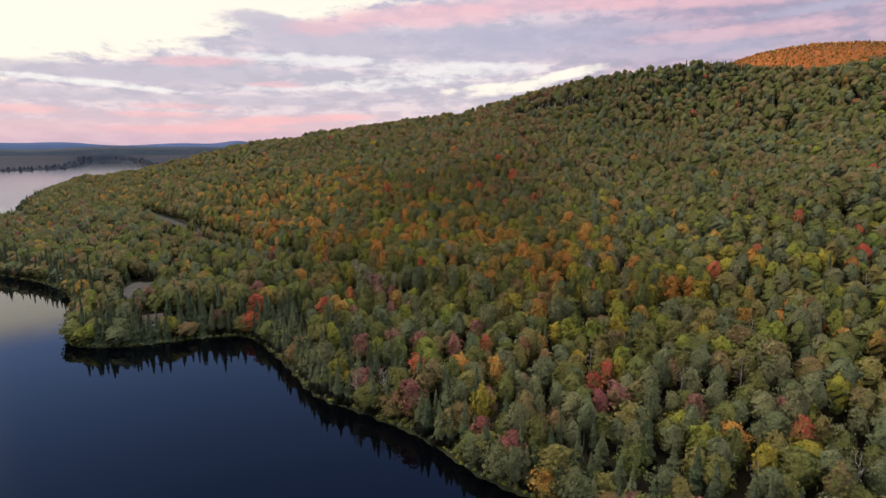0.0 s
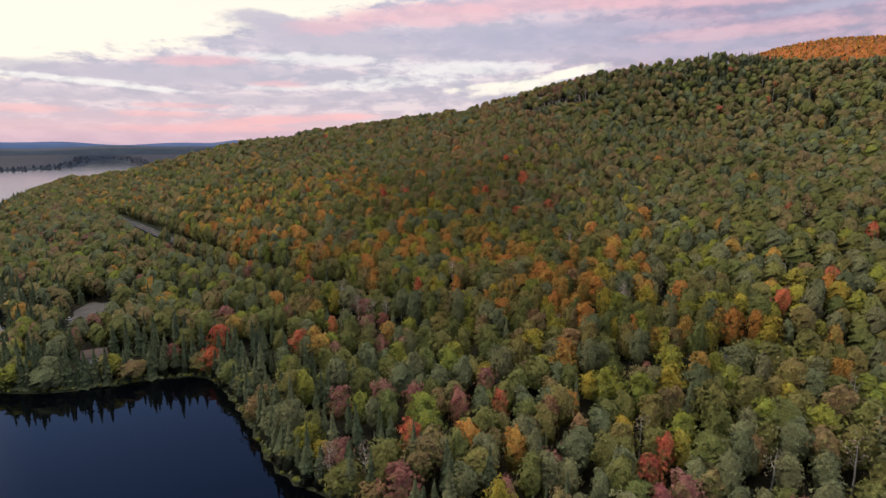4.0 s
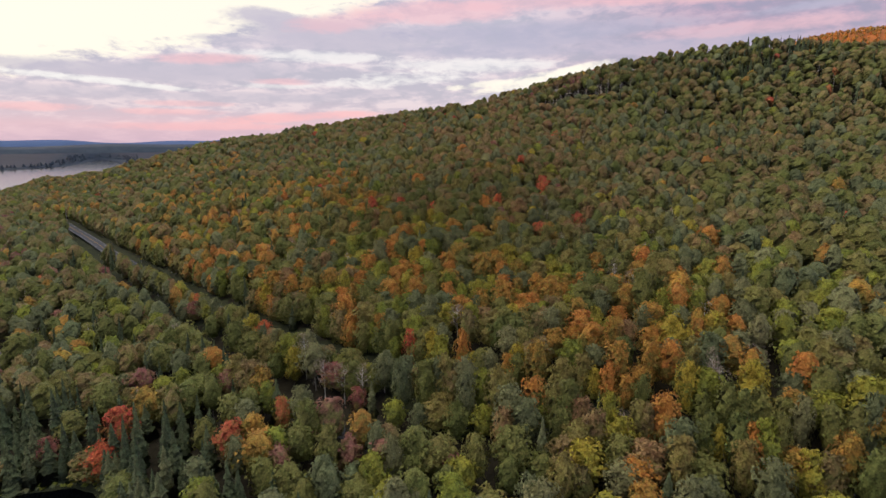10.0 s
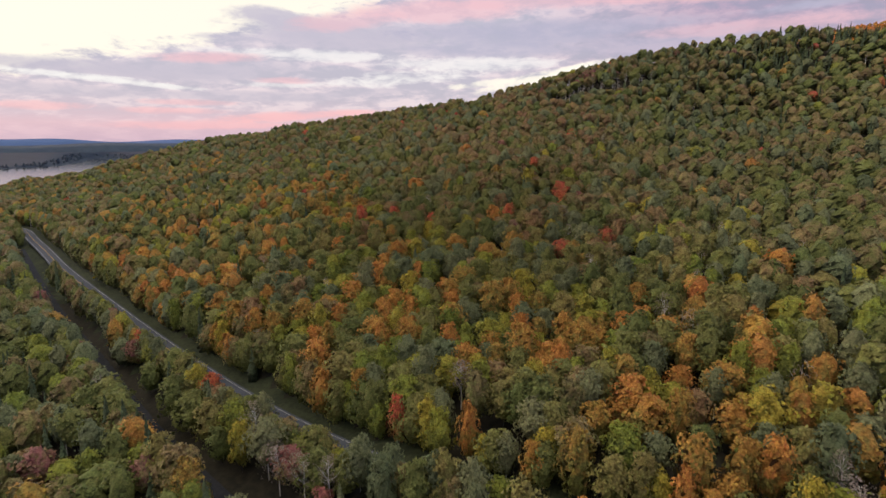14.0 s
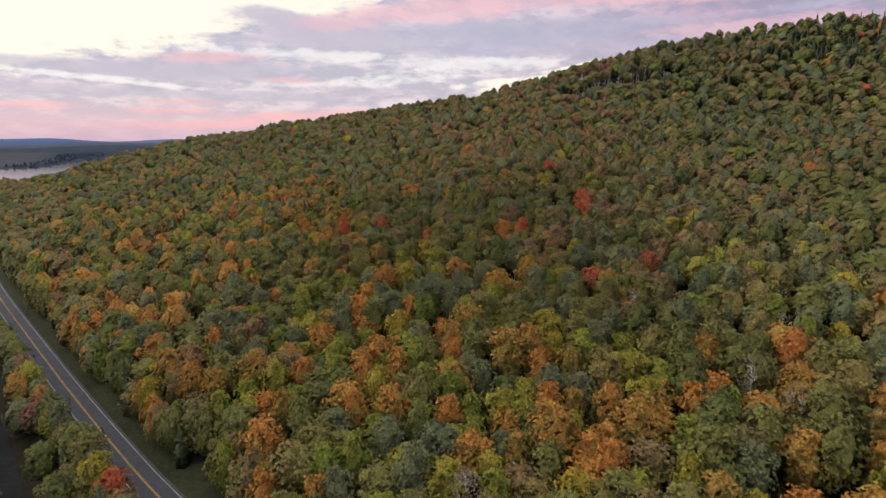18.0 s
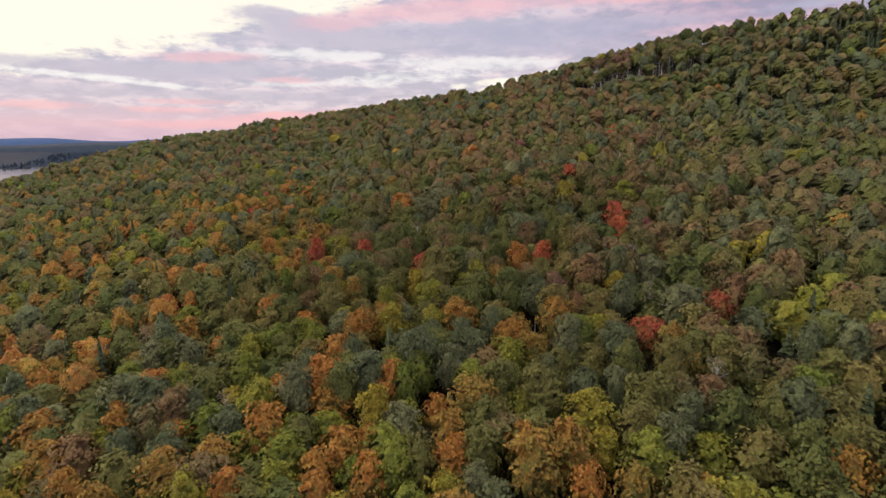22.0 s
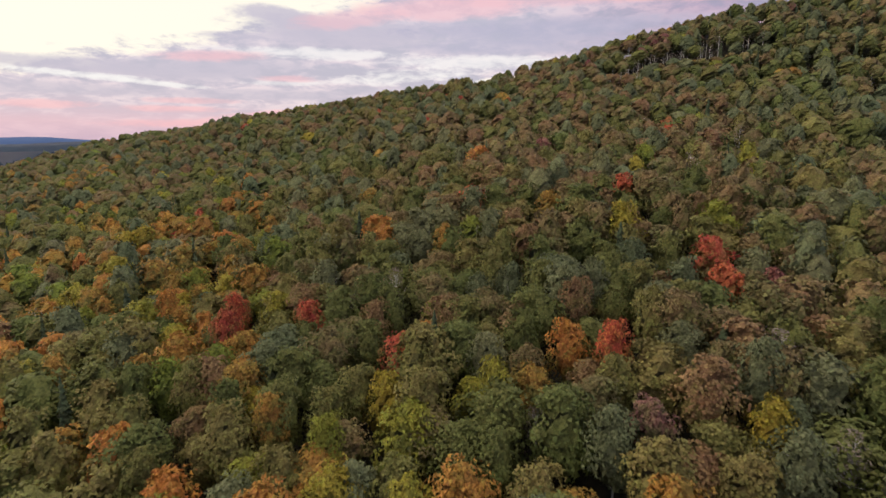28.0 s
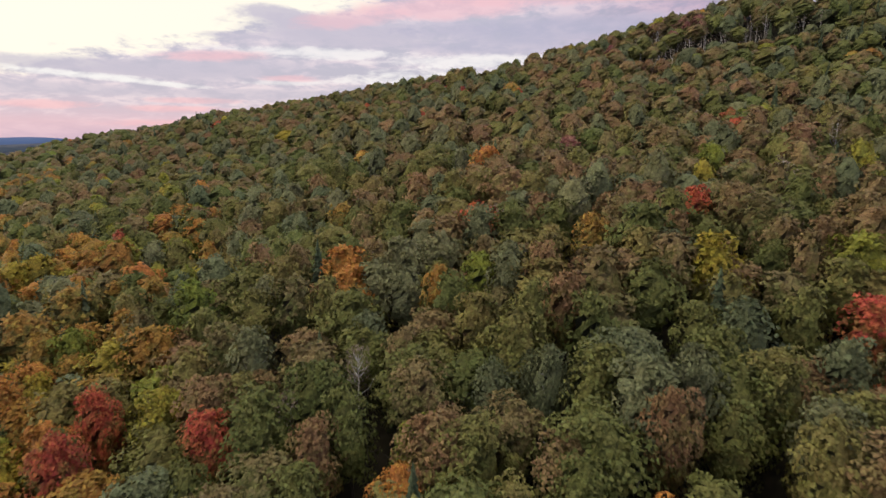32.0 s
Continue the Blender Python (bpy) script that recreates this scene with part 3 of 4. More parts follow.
def broad_crown(rng, round_, rings, core, lobes, sprays, size, inner, thin=False):
    """A leafy dome with boughs standing out of it, one metre across and one metre high, its foot at 0."""
    pieces, lumps, tilt = [], rng.uniform(0, 6.28, 3), rng.uniform(-0.12, 0.12, 2)

    def on_egg(h, a, k):
        r = egg(h, a, lumps) * k
        return np.stack([r * np.cos(a) + tilt[0] * h, r * np.sin(a) + tilt[1] * h, h], -1)

    if not thin:
        h, a = np.meshgrid(np.linspace(0.06, 0.93, rings), np.arange(round_) * 6.2832 / round_, indexing="ij")
        v = on_egg(h.ravel(), a.ravel() + h.ravel() * 2, core * rng.uniform(0.86, 1.10, h.size) ** (0.45 if core > 0.75 else 1.0))
        v[:, 2] += rng.uniform(-0.03, 0.03, len(v)) * (0.5 if core > 0.75 else 1.0)
        v = np.concatenate([v, [(tilt[0], tilt[1], 0.97)]])
        f = []
        for k in range(rings - 1):
            for m in range(round_):
                n = (m + 1) % round_
                f += [(k * round_ + m, k * round_ + n, k * round_ + n + round_), (k * round_ + m, k * round_ + n + round_, k * round_ + m + round_)]
        f += [((rings - 1) * round_ + m, (rings - 1) * round_ + (m + 1) % round_, rings * round_) for m in range(round_)]
        pieces.append((v, np.array(f)))
    h = rng.uniform(0.02, 1.0, sprays) ** 0.85
    a = rng.uniform(0, 6.2832, sprays)
    p = on_egg(h, a, rng.uniform(0.35 if thin else inner, 1.08, sprays))
    if lobes:
        # boughs: gather the sprays round them in rounded clumps
        c = on_egg(rng.uniform(0.12, 0.93, lobes), np.arange(lobes) * 2.4 + rng.uniform(-0.4, 0.4, lobes), 0.93)
        reach = rng.uniform(0.09, 0.19, lobes)
        gap = np.linalg.norm((p[:, None] - c[None]) * (1, 1, 1.3), axis=2)
        k = gap.argmin(1)
        mine = rng.uniform(0, 1, sprays) < 0.70
        d = unit(rng.normal(0, 1, (sprays, 3)) + (0, 0, 0.3))
        p = np.where(mine[:, None], c[k] + d * reach[k][:, None] * (1, 1, 0.62) * rng.uniform(0.84, 1.08, (sprays, 1)), p)
    d = unit((p - (0, 0, 0.3)) * (1, 1, 1.4))
    pieces.append(leaves_at(rng, p, d, size))
    return join_pieces(pieces)


def spruce_crown(rng, tiers, arms, core=True):
    """A narrow cone of drooping boughs, one metre across and one metre high."""
    pieces = []
    for k in range(tiers):
        h = k / tiers
        wide = 0.5 * (1 - h) ** 0.85 * rng.uniform(0.8, 1.1) + 0.02
        for j in range(arms):
            a = (j + rng.uniform(-0.35, 0.35)) / arms * 6.2832 + k * 1.1
            w = wide * rng.uniform(0.7, 1.15)
            e = np.array((math.cos(a), math.sin(a), 0))
            s = np.array((-e[1], e[0], 0)) * w * rng.uniform(0.38, 0.58)
            top = np.array((0, 0, h + 1.25 / tiers))
            tip = e * w + (0, 0, h - rng.uniform(0.1, 0.6) / tiers)
            v = np.array([top, e * w * 0.6 + s + (0, 0, h + 0.1 / tiers), tip, e * w * 0.6 - s + (0, 0, h + 0.1 / tiers)])
            pieces.append((v, np.array([(0, 1, 2), (0, 2, 3)])))
    if core:
        a = np.arange(6) * 1.0472
        v = np.concatenate([np.stack([0.33 * np.cos(a), 0.33 * np.sin(a), a * 0 + 0.02], 1), [(0, 0, 0.97)]])
        pieces.append((v, np.array([(k, (k + 1) % 6, 6) for k in range(6)])))
    return join_pieces(pieces)


def stem(rng, height, r, sides, limbs, bend=0.03):
    """A tapered trunk with a few limbs; height in metres."""
    pieces = []

    def tube(a, b, ra, rb):
        w = unit(b - a)
        t = unit(np.cross(w, (0.31, 0.2, 0.93) if abs(w[2]) < 0.9 else (1, 0, 0)))
        u = np.cross(w, t)
        k = np.arange(sides) * 6.2832 / sides
        ring = np.cos(k)[:, None] * t + np.sin(k)[:, None] * u
        v = np.concatenate([a + ring * ra, b + ring * rb])
        i = np.arange(sides)
        j = (i + 1) % sides
        pieces.append((v, np.concatenate([np.stack([i, j, j + sides], 1), np.stack([i, j + sides, i + sides], 1)])))

    pts = [np.array((0, 0, -0.5))]
    for k in (0.3, 0.6, 0.95):
        pts.append(np.array((*rng.normal(0, bend * height * k, 2), height * k)))
    rr = [r, r * 0.8, r * 0.55, r * 0.15]
    for k in range(3):
        tube(pts[k], pts[k + 1], rr[k], rr[k + 1])
    for _ in range(limbs):
        h = rng.uniform(0.4, 0.9)
        k = 2 if h > 0.6 else 1
        g = (h - (0.3, 0.6)[k - 1]) / (0.3, 0.35)[k - 1]
        a = pts[k] * (1 - g) + pts[k + 1] * g
        an, ln = rng.uniform(0, 6.28), height * (1.05 - h) * rng.uniform(0.4, 0.7)
        lean, up = rng.uniform(0.3, 0.8), rng.uniform(0.25, 0.95)
        m = a + (math.cos(an) * ln * lean * 0.6, math.sin(an) * ln * lean * 0.6, ln * up * 0.4)
        an += rng.uniform(-0.7, 0.7)
        tube(a, m, r * 0.34, r * 0.2)
        tube(m, m + (math.cos(an) * ln * lean * 0.4, math.sin(an) * ln * lean * 0.4, ln * up * 0.6), r * 0.2, r * 0.06)
    return join_pieces(pieces)


def crown_for(kind, rng, lod):
    if kind == "spruce_tree":
        return spruce_crown(rng, *((18, 10), (16, 9), (13, 7), (9, 6), (5, 4), (4, 4))[lod])
    thin = kind == "bare_birch_tree"
    shape = ((12, 8, 0.60, 38, 2600, 0.046, 0.78), (11, 8, 0.64, 30, 1100, 0.066, 0.80), (10, 8, 0.80, 16, 330, 0.086, 0.88), (9, 7, 0.91, 0, 100, 0.100, 0.94), (8, 6, 0.97, 0, 24, 0.12, 0.95), (6, 4, 0.95, 0, 14, 0.19, 0.93))[lod]
    if thin:
        return broad_crown(rng, *shape[:4], shape[4] // 2, shape[5] * 0.6, shape[6], True)
    return broad_crown(rng, *shape)


# how high and how wide each kind grows, and where on its height the crown begins
SIZES = {"green_maple_tree": (16.6, 11.2, 0.20), "golden_maple_tree": (15.8, 10.4, 0.18), "orange_maple_tree": (16.2, 10.6, 0.18),
         "russet_maple_tree": (16.2, 11.0, 0.20), "red_maple_tree": (15.5, 9.4, 0.20), "maroon_maple_tree": (14.5, 9.6, 0.18), "aspen_tree": (17.5, 9.6, 0.26),
         "spruce_tree": (17.5, 6.6, 0.03), "bare_birch_tree": (15.5, 7.6, 0.36)}
LABELS = {"green_maple_tree": "olive green broadleaf tree on the wooded slope", "golden_maple_tree": "yellow-green maple tree turning gold in autumn",
          "orange_maple_tree": "bright orange autumn maple tree on the hillside", "russet_maple_tree": "brownish russet maple tree past its peak",
          "red_maple_tree": "scarlet red maple tree among greener ones", "maroon_maple_tree": "dull maroon maple tree near the lake",
          "aspen_tree": "pale grey-green aspen tree with a tall trunk",
          "spruce_tree": "dark green narrow pointed spruce tree", "bare_birch_tree": "nearly bare birch tree with pale branches"}
KINDS = list(SIZES)


def low_noise(x, y, scale, seed):
    """Smooth noise between about 0 and 1."""
    r = np.random.RandomState(seed)
    v = np.zeros(x.shape)
    for _ in range(7):
        a, k, ph = r.uniform(0, 6.28), r.uniform(0.6, 1.7) / scale, r.uniform(0, 6.28)
        v += np.sin((x * np.cos(a) + y * np.sin(a)) * k * 6.28 + ph)
    return 0.5 + v / 7


# single trees that stand out of the wood: place and kind
PICKED = {
    "bare": [(72, 364), (76, 351), (-43, 314), (-35, 309), (-28, 306), (-53, 327), (110, 238), (88, 258), (-23, 197), (84, 180), (-34, 200), (122, 206), (78, 281), (58, 406)],
    "aspen": [(45, 508), (62, 461), (30, 424), (-14, 298), (57, 256), (70, 239), (97, 245), (100, 238), (-51, 221)],
    "orange": [(-92, 575), (-31, 588), (-19, 539), (30, 540), (24, 475), (-88, 538), (-30, 434), (32, 726), (29, 437), (4, 444), (-105, 463), (24, 390), (-39, 407), (81, 361), (24, 354), (43, 355), (-65, 368), (-44, 363), (-117, 414), (-124, 447), (88, 380), (16, 387), (-39, 346), (-6, 316), (6, 317), (30, 301), (22, 286), (109, 346), (62, 278), (56, 311), (62, 293), (-140, 405), (-30, 423), (-10, 278), (43, 241), (25, 382), (95, 352), (152, 302), (138, 237), (147, 212), (8, 206), (21, 197), (-230, 336), (128, 228), (96, 308), (-200, 568), (-170, 522), (-22, 552)],
    "red": [(-50, 493), (-51, 504), (-8, 479), (31, 471), (62, 496), (55, 551), (8, 564), (90, 605), (65, 508), (72, 438), (51, 426), (196, 539), (-65, 282), (-105, 294), (-51, 292), (55, 186), (-78, 355)],
    "maroon": [(-174, 309), (-21, 232), (15, 234), (5, 224), (53, 174), (82, 166), (-36, 229), (-195, 299), (-162, 283), (-10, 232), (-35, 286), (-11, 187), (32, 453)],
    "gold": [(72, 585), (72, 522), (-79, 513), (7, 533), (-52, 537), (-49, 444), (16, 424), (-4, 444), (63, 356), (11, 289), (55, 224), (63, 217), (74, 220), (78, 232), (-50, 238), (-63, 257), (14, 173), (93, 199), (105, 192), (127, 163), (31, 399), (92, 329), (6, 417), (67, 573)],
    "russet": [(-2, 503), (-24, 481), (-158, 373), (-129, 358)],
    "green": [(4, 480), (20, 535), (15, 514), (21, 499), (71, 458), (108, 224), (38, 216), (-33, 272), (-12, 558)],
}
MARKED = [(x, y, k) for k, places in PICKED.items() for x, y in places]


def beside(line, off, gap):
    """Places at even steps along a line, off to its side."""
    p = np.array(line, float)
    at = np.r_[0, np.cumsum(np.hypot(*np.diff(p, axis=0).T))]
    s = np.arange(0, at[-1], gap)
    q = np.stack([np.interp(s, at, p[:, 0]), np.interp(s, at, p[:, 1])], 1)
    t = np.gradient(q, axis=0)
    t /= np.hypot(*t.T)[:, None] + 1e-9
    return q[:, 0] + t[:, 1] * off, q[:, 1] - t[:, 0] * off


def plant():
    """Places, kinds, sizes and tones of all trees of the near hill."""
    r = np.random.RandomState(11)
    d = 7.2
    gx, gy = np.meshgrid(np.arange(-760, 800, d), np.arange(20, 1500, d))
    gx[1::2] += d / 2
    x, y = (gx + r.uniform(-2.9, 2.9, gx.shape)).ravel(), (gy + r.uniform(-2.9, 2.9, gx.shape)).ravel()
    yc = np.interp(x, RIDGE_X, RIDGE_Y)
    ok = (x < 0.83 * y + 130) & (x > -0.90 * y - 60) & (y < yc + 45)
    x, y = x[ok], y[ok]
    for line, off, gap in ((ROAD_LINE, -9.9, 3.2), (ROAD_LINE, 10.4, 5.0), (PATH_LINE, -8.0, 4.2), (SHORE_LINE, 2.2, 3.4), (SHORE_LINE, 6.5, 4.2)):
        ex, ey = beside(line, off, gap)
        ok = (ex < 0.83 * ey + 40) & (ex > -0.90 * ey - 60) & (ey > 84) & (ey < 1000)
        ex, ey = ex[ok] + r.uniform(-0.8, 0.8, ok.sum()), ey[ok] + r.uniform(-0.8, 0.8, ok.sum())
        free = np.array([np.hypot(x - a, y - b).min() > 2.6 for a, b in zip(ex, ey)], bool)
        x, y = np.r_[x, ex[free]], np.r_[y, ey[free]]
    mx, my = np.array([m[0] for m in MARKED], float), np.array([m[1] for m in MARKED], float)
    room = np.array([3.0 if m[2] == "bare" else 5.2 for m in MARKED])
    near = (np.hypot(x[:, None] - mx, y[:, None] - my) - room).min(1) < 0
    x, y = np.r_[x[~near], mx], np.r_[y[~near], my]
    sd = shore_distance(x, y)
    rd, pd, dd = to_line(x, y, ROAD_LINE)[0], to_line(x, y, PATH_LINE)[0], to_line(x, y, DRIVE_LINE)[0]
    side = 0.673 * (x + 60) + 0.739 * (y - 350) > 0
    ok = (sd > 1.0) & (rd > np.where(side, np.where(x > -40, 8.0, 9.4), 8.3)) & (pd > np.where(x < 0, 6.6, 5.5)) & (dd > 3.2)
    ok &= (np.hypot(((x + 208) * 0.94 + (y - 362) * 0.34) / 13, ((y - 362) * 0.94 - (x + 208) * 0.34) / 24) > 1) & (np.hypot(x + 214, y - 346) > 6.5) & (np.hypot(x + 162, y - 290) > 7.5)
    x, y, sd, rd = x[ok], y[ok], sd[ok], rd[ok]
    s = 0.673 * (x + 60) + 0.739 * (y - 350)
    n = len(x)
    w = {k: np.full(n, 0.004) for k in KINDS}
    flame, pale, gold, rust = low_noise(x, y, 210, 3), low_noise(x, y, 160, 5), low_noise(x, y, 120, 7), low_noise(x, y, 190, 9)
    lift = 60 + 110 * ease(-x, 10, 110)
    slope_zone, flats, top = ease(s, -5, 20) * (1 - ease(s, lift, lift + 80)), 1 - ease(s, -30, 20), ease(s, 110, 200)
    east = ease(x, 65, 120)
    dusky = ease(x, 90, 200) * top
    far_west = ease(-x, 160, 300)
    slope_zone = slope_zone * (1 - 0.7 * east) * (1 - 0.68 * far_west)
    w["green_maple_tree"] += 0.9 + 0.1 * top
    w["golden_maple_tree"] += 0.75 * slope_zone * (1 - 0.6 * ease(-x, 40, 80)) + 0.35 * flats * gold * (1 - 0.8 * far_west) + 0.30 * east * (1 - top) + 0.12 * (1 - 0.7 * top)
    w["orange_maple_tree"] += (0.85 + 0.9 * np.exp(-((x - 20) / 85) ** 2 - ((y - 335) / 55) ** 2)) * slope_zone * ease(flame, 0.15, 0.65) + 0.06 * (1 - 0.6 * top) + 0.12 * flats * ease(-x, 0, 60)
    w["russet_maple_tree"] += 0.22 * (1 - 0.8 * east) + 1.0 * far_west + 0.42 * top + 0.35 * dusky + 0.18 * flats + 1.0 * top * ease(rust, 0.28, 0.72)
    w["red_maple_tree"] += 0.010
    w["maroon_maple_tree"] += 0.16 * flats + 0.10 * far_west * flats + 0.9 * np.exp(-((x - 150) / 70) ** 2 - ((y - 782) / 14) ** 2)
    w["aspen_tree"] += 0.15 + 0.35 * ease(pale, 0.5, 0.8) + 0.65 * flats * (1 - 0.65 * ease(-x, -10, 60)) + 0.6 * east * (1 - ease(s, 110, 170)) + 0.30 * top
    w["spruce_tree"] += 0.02 + 0.14 * dusky + 0.16 * slope_zone * ease(-x, 40, 80) * (1 - far_west) + (3.0 + 1.0 * ease(-x, 40, 70)) * (1 - ease(sd, 12, 38)) * (1 + 2.5 * ease(x, -170, -150) * ease(-x, 50, 75)) + 0.10 * flats + 0.22 * flats * ease(-x, -20, 40)
    w["spruce_tree"] += 1.2 * np.exp(-((x + 222) / 30) ** 2 - ((y - 862) / 16) ** 2) + 4.0 * np.exp(-((x - 335) / 75) ** 2 - ((y - 708) / 36) ** 2)
    w["bare_birch_tree"] += 0.05 + 5.0 * np.exp(-((x - 145) / 46) ** 2 - ((y - 752 + 0.18 * (x - 145)) / 14) ** 2)
    p = np.stack([w[k] for k in KINDS], 1)
    p /= p.sum(1, keepdims=True)
    kind = (p.cumsum(1) < r.uniform(0, 1, (n, 1))).sum(1).clip(0, len(KINDS) - 1)
    for mx_, my_, c in MARKED:
        q = np.hypot(x - mx_, y - my_)
        if q.min() < 1:
            kind[q.argmin()] = KINDS.index(next(k for k in KINDS if k.startswith(c)))
    high = np.array([SIZES[k][0] for k in KINDS])[kind] * r.uniform(0.70, 1.10, n) * (1 - 0.30 * (1 - ease(sd, 2, 14)))
    stands = np.zeros(n, bool)
    for mx_, my_, _ in MARKED:
        stands |= np.hypot(x - mx_, y - my_) < 0.5
    high = np.where(stands, np.maximum(high * 1.08, 15.5), high)
    narrow = (rd < 14) & (s < 0) & (x < -12)
    high = np.where(narrow, high * np.where(x < -140, np.where((x > -345) & (x < -215), 1.12, 0.92), 0.78), high)
    high = np.where((np.hypot((x + 188) / 15, (y - 322) / 15) < 1) & (sd > 4), high * 0.4, high)
    out, off = (x + 161) * 0.65 - (y - 290) * 0.76, (x + 161) * 0.76 + (y - 290) * 0.65
    ahead, aside = (x + 208) * 0.61 - (y - 362) * 0.79, (x + 208) * 0.79 + (y - 362) * 0.61
    high = np.where((ahead > 8) & (ahead < 46) & (np.abs(aside) < 13), high * 0.45, high)
    high = np.where((out > 0) & (out < 20) & (np.abs(off) < 7), high * 0.36, high)
    high = np.where((np.abs(x - 145) < 50) & (np.abs(y - 728 + 0.18 * (x - 145)) < 15) & (kind != KINDS.index("bare_birch_tree")), high * 0.62, high)
    high = np.where((sd < 14) & (kind == KINDS.index("spruce_tree")), high * 1.27, high)
    wide = np.where(rd < 14, 0.8, 1.0) * np.array([SIZES[k][1] for k in KINDS])[kind] * r.uniform(0.62, 1.14, n) * np.where(sd < 14, 1.1, 1.0 + 0.06 * top)
    foot = np.array([SIZES[k][2] for k in KINDS])[kind] * np.where((rd < 16) | (sd < 12), 0.4, 1.0 + 0.9 * ease(y, 560, 680) * (kind < 6)) * high
    # dimness put into the tones of western flats, upper east and far west
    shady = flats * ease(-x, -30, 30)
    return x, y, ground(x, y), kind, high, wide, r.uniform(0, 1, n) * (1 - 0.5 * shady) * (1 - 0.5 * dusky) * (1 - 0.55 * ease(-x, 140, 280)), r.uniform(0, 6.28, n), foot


X, Y, Z, KIND, HIGH, WIDE, TONE, SPIN, FOOT = plant()
# how near the flight line each tree comes into view
NEAR = np.maximum(np.maximum(1.74 * (102 - Z - HIGH), np.abs(X) / 0.63), Y - 425)
LOD = np.digitize(NEAR, (86, 130, 200, 400))
WANTED = (LOD < 2) | ((LOD == 2) & (shore_distance(X, Y) < 16)) | ((LOD == 2) & (to_line(X, Y, ROAD_LINE)[0] < 22))


SINGLE = np.zeros(len(X), bool)
for ki in range(len(KINDS)):
    mine = np.flatnonzero(WANTED & (KIND == ki))
    SINGLE[mine[np.argsort(NEAR[mine])[:300]]] = True


def place_single_trees():
    rng = np.random.RandomState(21)
    for ki, kind in enumerate(KINDS):
        bark = PALE_BARK if kind in ("aspen_tree", "bare_birch_tree") else BARK
        crowns, trunks = [], []
        for v in range(10):
            v_, f_ = crown_for(kind, rng, v // 5)
            crowns.append(mesh_object("crown", v_, f_, [LEAVES[kind][0]]))
            give(crowns[-1], "rise", v_[f_, 2].mean(1))
            give(crowns[-1], "lay", bough_ways(v_, f_))
            trunks.append(mesh_object("trunk", *stem(rng, 1.0, 0.012, 5, 26 if "birch" in kind else 4, 0.015), [bark]))
        for i in np.flatnonzero(SINGLE & (KIND == ki)):
            v = rng.randint(5) + 5 * (LOD[i] > 0)
            tree = new(kind)
            tree.empty_display_size = 1.0
            tree.matrix_basis = Matrix.Translation((X[i], Y[i], Z[i])) @ Matrix.Rotation(SPIN[i], 4, "Z")
            base = FOOT[i]
            t = part("trunk", trunks[v], tree)
            t.scale = (HIGH[i], HIGH[i], HIGH[i] * 0.95)
            c = part("crown", crowns[v], tree)
            c.location, c.scale = (0, 0, base), (WIDE[i], WIDE[i], HIGH[i] - base)
            tagged(tree, LABELS[kind], "tree", kind.replace("_tree", " trees on the slope").replace("_", " "))


def place_woods():
    """The rest of the wood, joined kind by kind."""
    rng = np.random.RandomState(22)
    for ki, kind in enumerate(KINDS):
        vs, fs, ts, ms, rs, ns, at = [], [], [], [], [], [], 0
        for lod in (0, 1, 2, 3, 4):
            shapes = [crown_for(kind, rng, lod) for _ in range(6)]
            shapes = [(v, f, bough_ways(v, f) if lod < 3 else bough_ways(v, f, 0.34, -0.2)) for v, f in shapes]
            poles = [stem(rng, 1.0, 0.021 if "birch" in kind else 0.012, 3, 6 if "birch" in kind else 0, 0.015) for _ in range(4)]
            for i in np.flatnonzero((LOD == lod) & (KIND == ki) & ~SINGLE):
                v, f, e = shapes[rng.randint(6)]
                base = FOOT[i]
                c, s = math.cos(SPIN[i]), math.sin(SPIN[i])
                q = v * (WIDE[i], WIDE[i], HIGH[i] - base)
                vs.append(np.stack([q[:, 0] * c - q[:, 1] * s + X[i], q[:, 0] * s + q[:, 1] * c + Y[i], q[:, 2] + Z[i] + base], 1))
                fs.append(f + at)
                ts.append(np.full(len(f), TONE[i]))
                rs.append(v[f, 2].mean(1))
                ns.append(np.stack([e[:, 0] * c - e[:, 1] * s, e[:, 0] * s + e[:, 1] * c, e[:, 2]], 1))
                ms.append(np.zeros(len(f), np.int32))
                at += len(v)
                if lod < 4 or "birch" in kind:
                    v, f = poles[rng.randint(4)]
                    vs.append(v * (HIGH[i], HIGH[i], HIGH[i] * 0.95) + (X[i], Y[i], Z[i]))
                    fs.append(f + at)
                    ts.append(np.full(len(f), TONE[i]))
                    rs.append(np.zeros(len(f)))
                    ns.append(np.tile((0.0, 0.0, 1.0), (len(f), 1)))
                    ms.append(np.ones(len(f), np.int32))
                    at += len(v)
        if vs:
            woods_object(kind.replace("_tree", "_woods"), np.concatenate(vs), np.concatenate(fs), np.concatenate(ts), np.concatenate(rs), np.concatenate(ns), np.concatenate(ms),
                         [LEAVES[kind][1], PALE_BARK if kind in ("aspen_tree", "bare_birch_tree") else BARK], LABELS[kind].replace(" tree", " trees"))


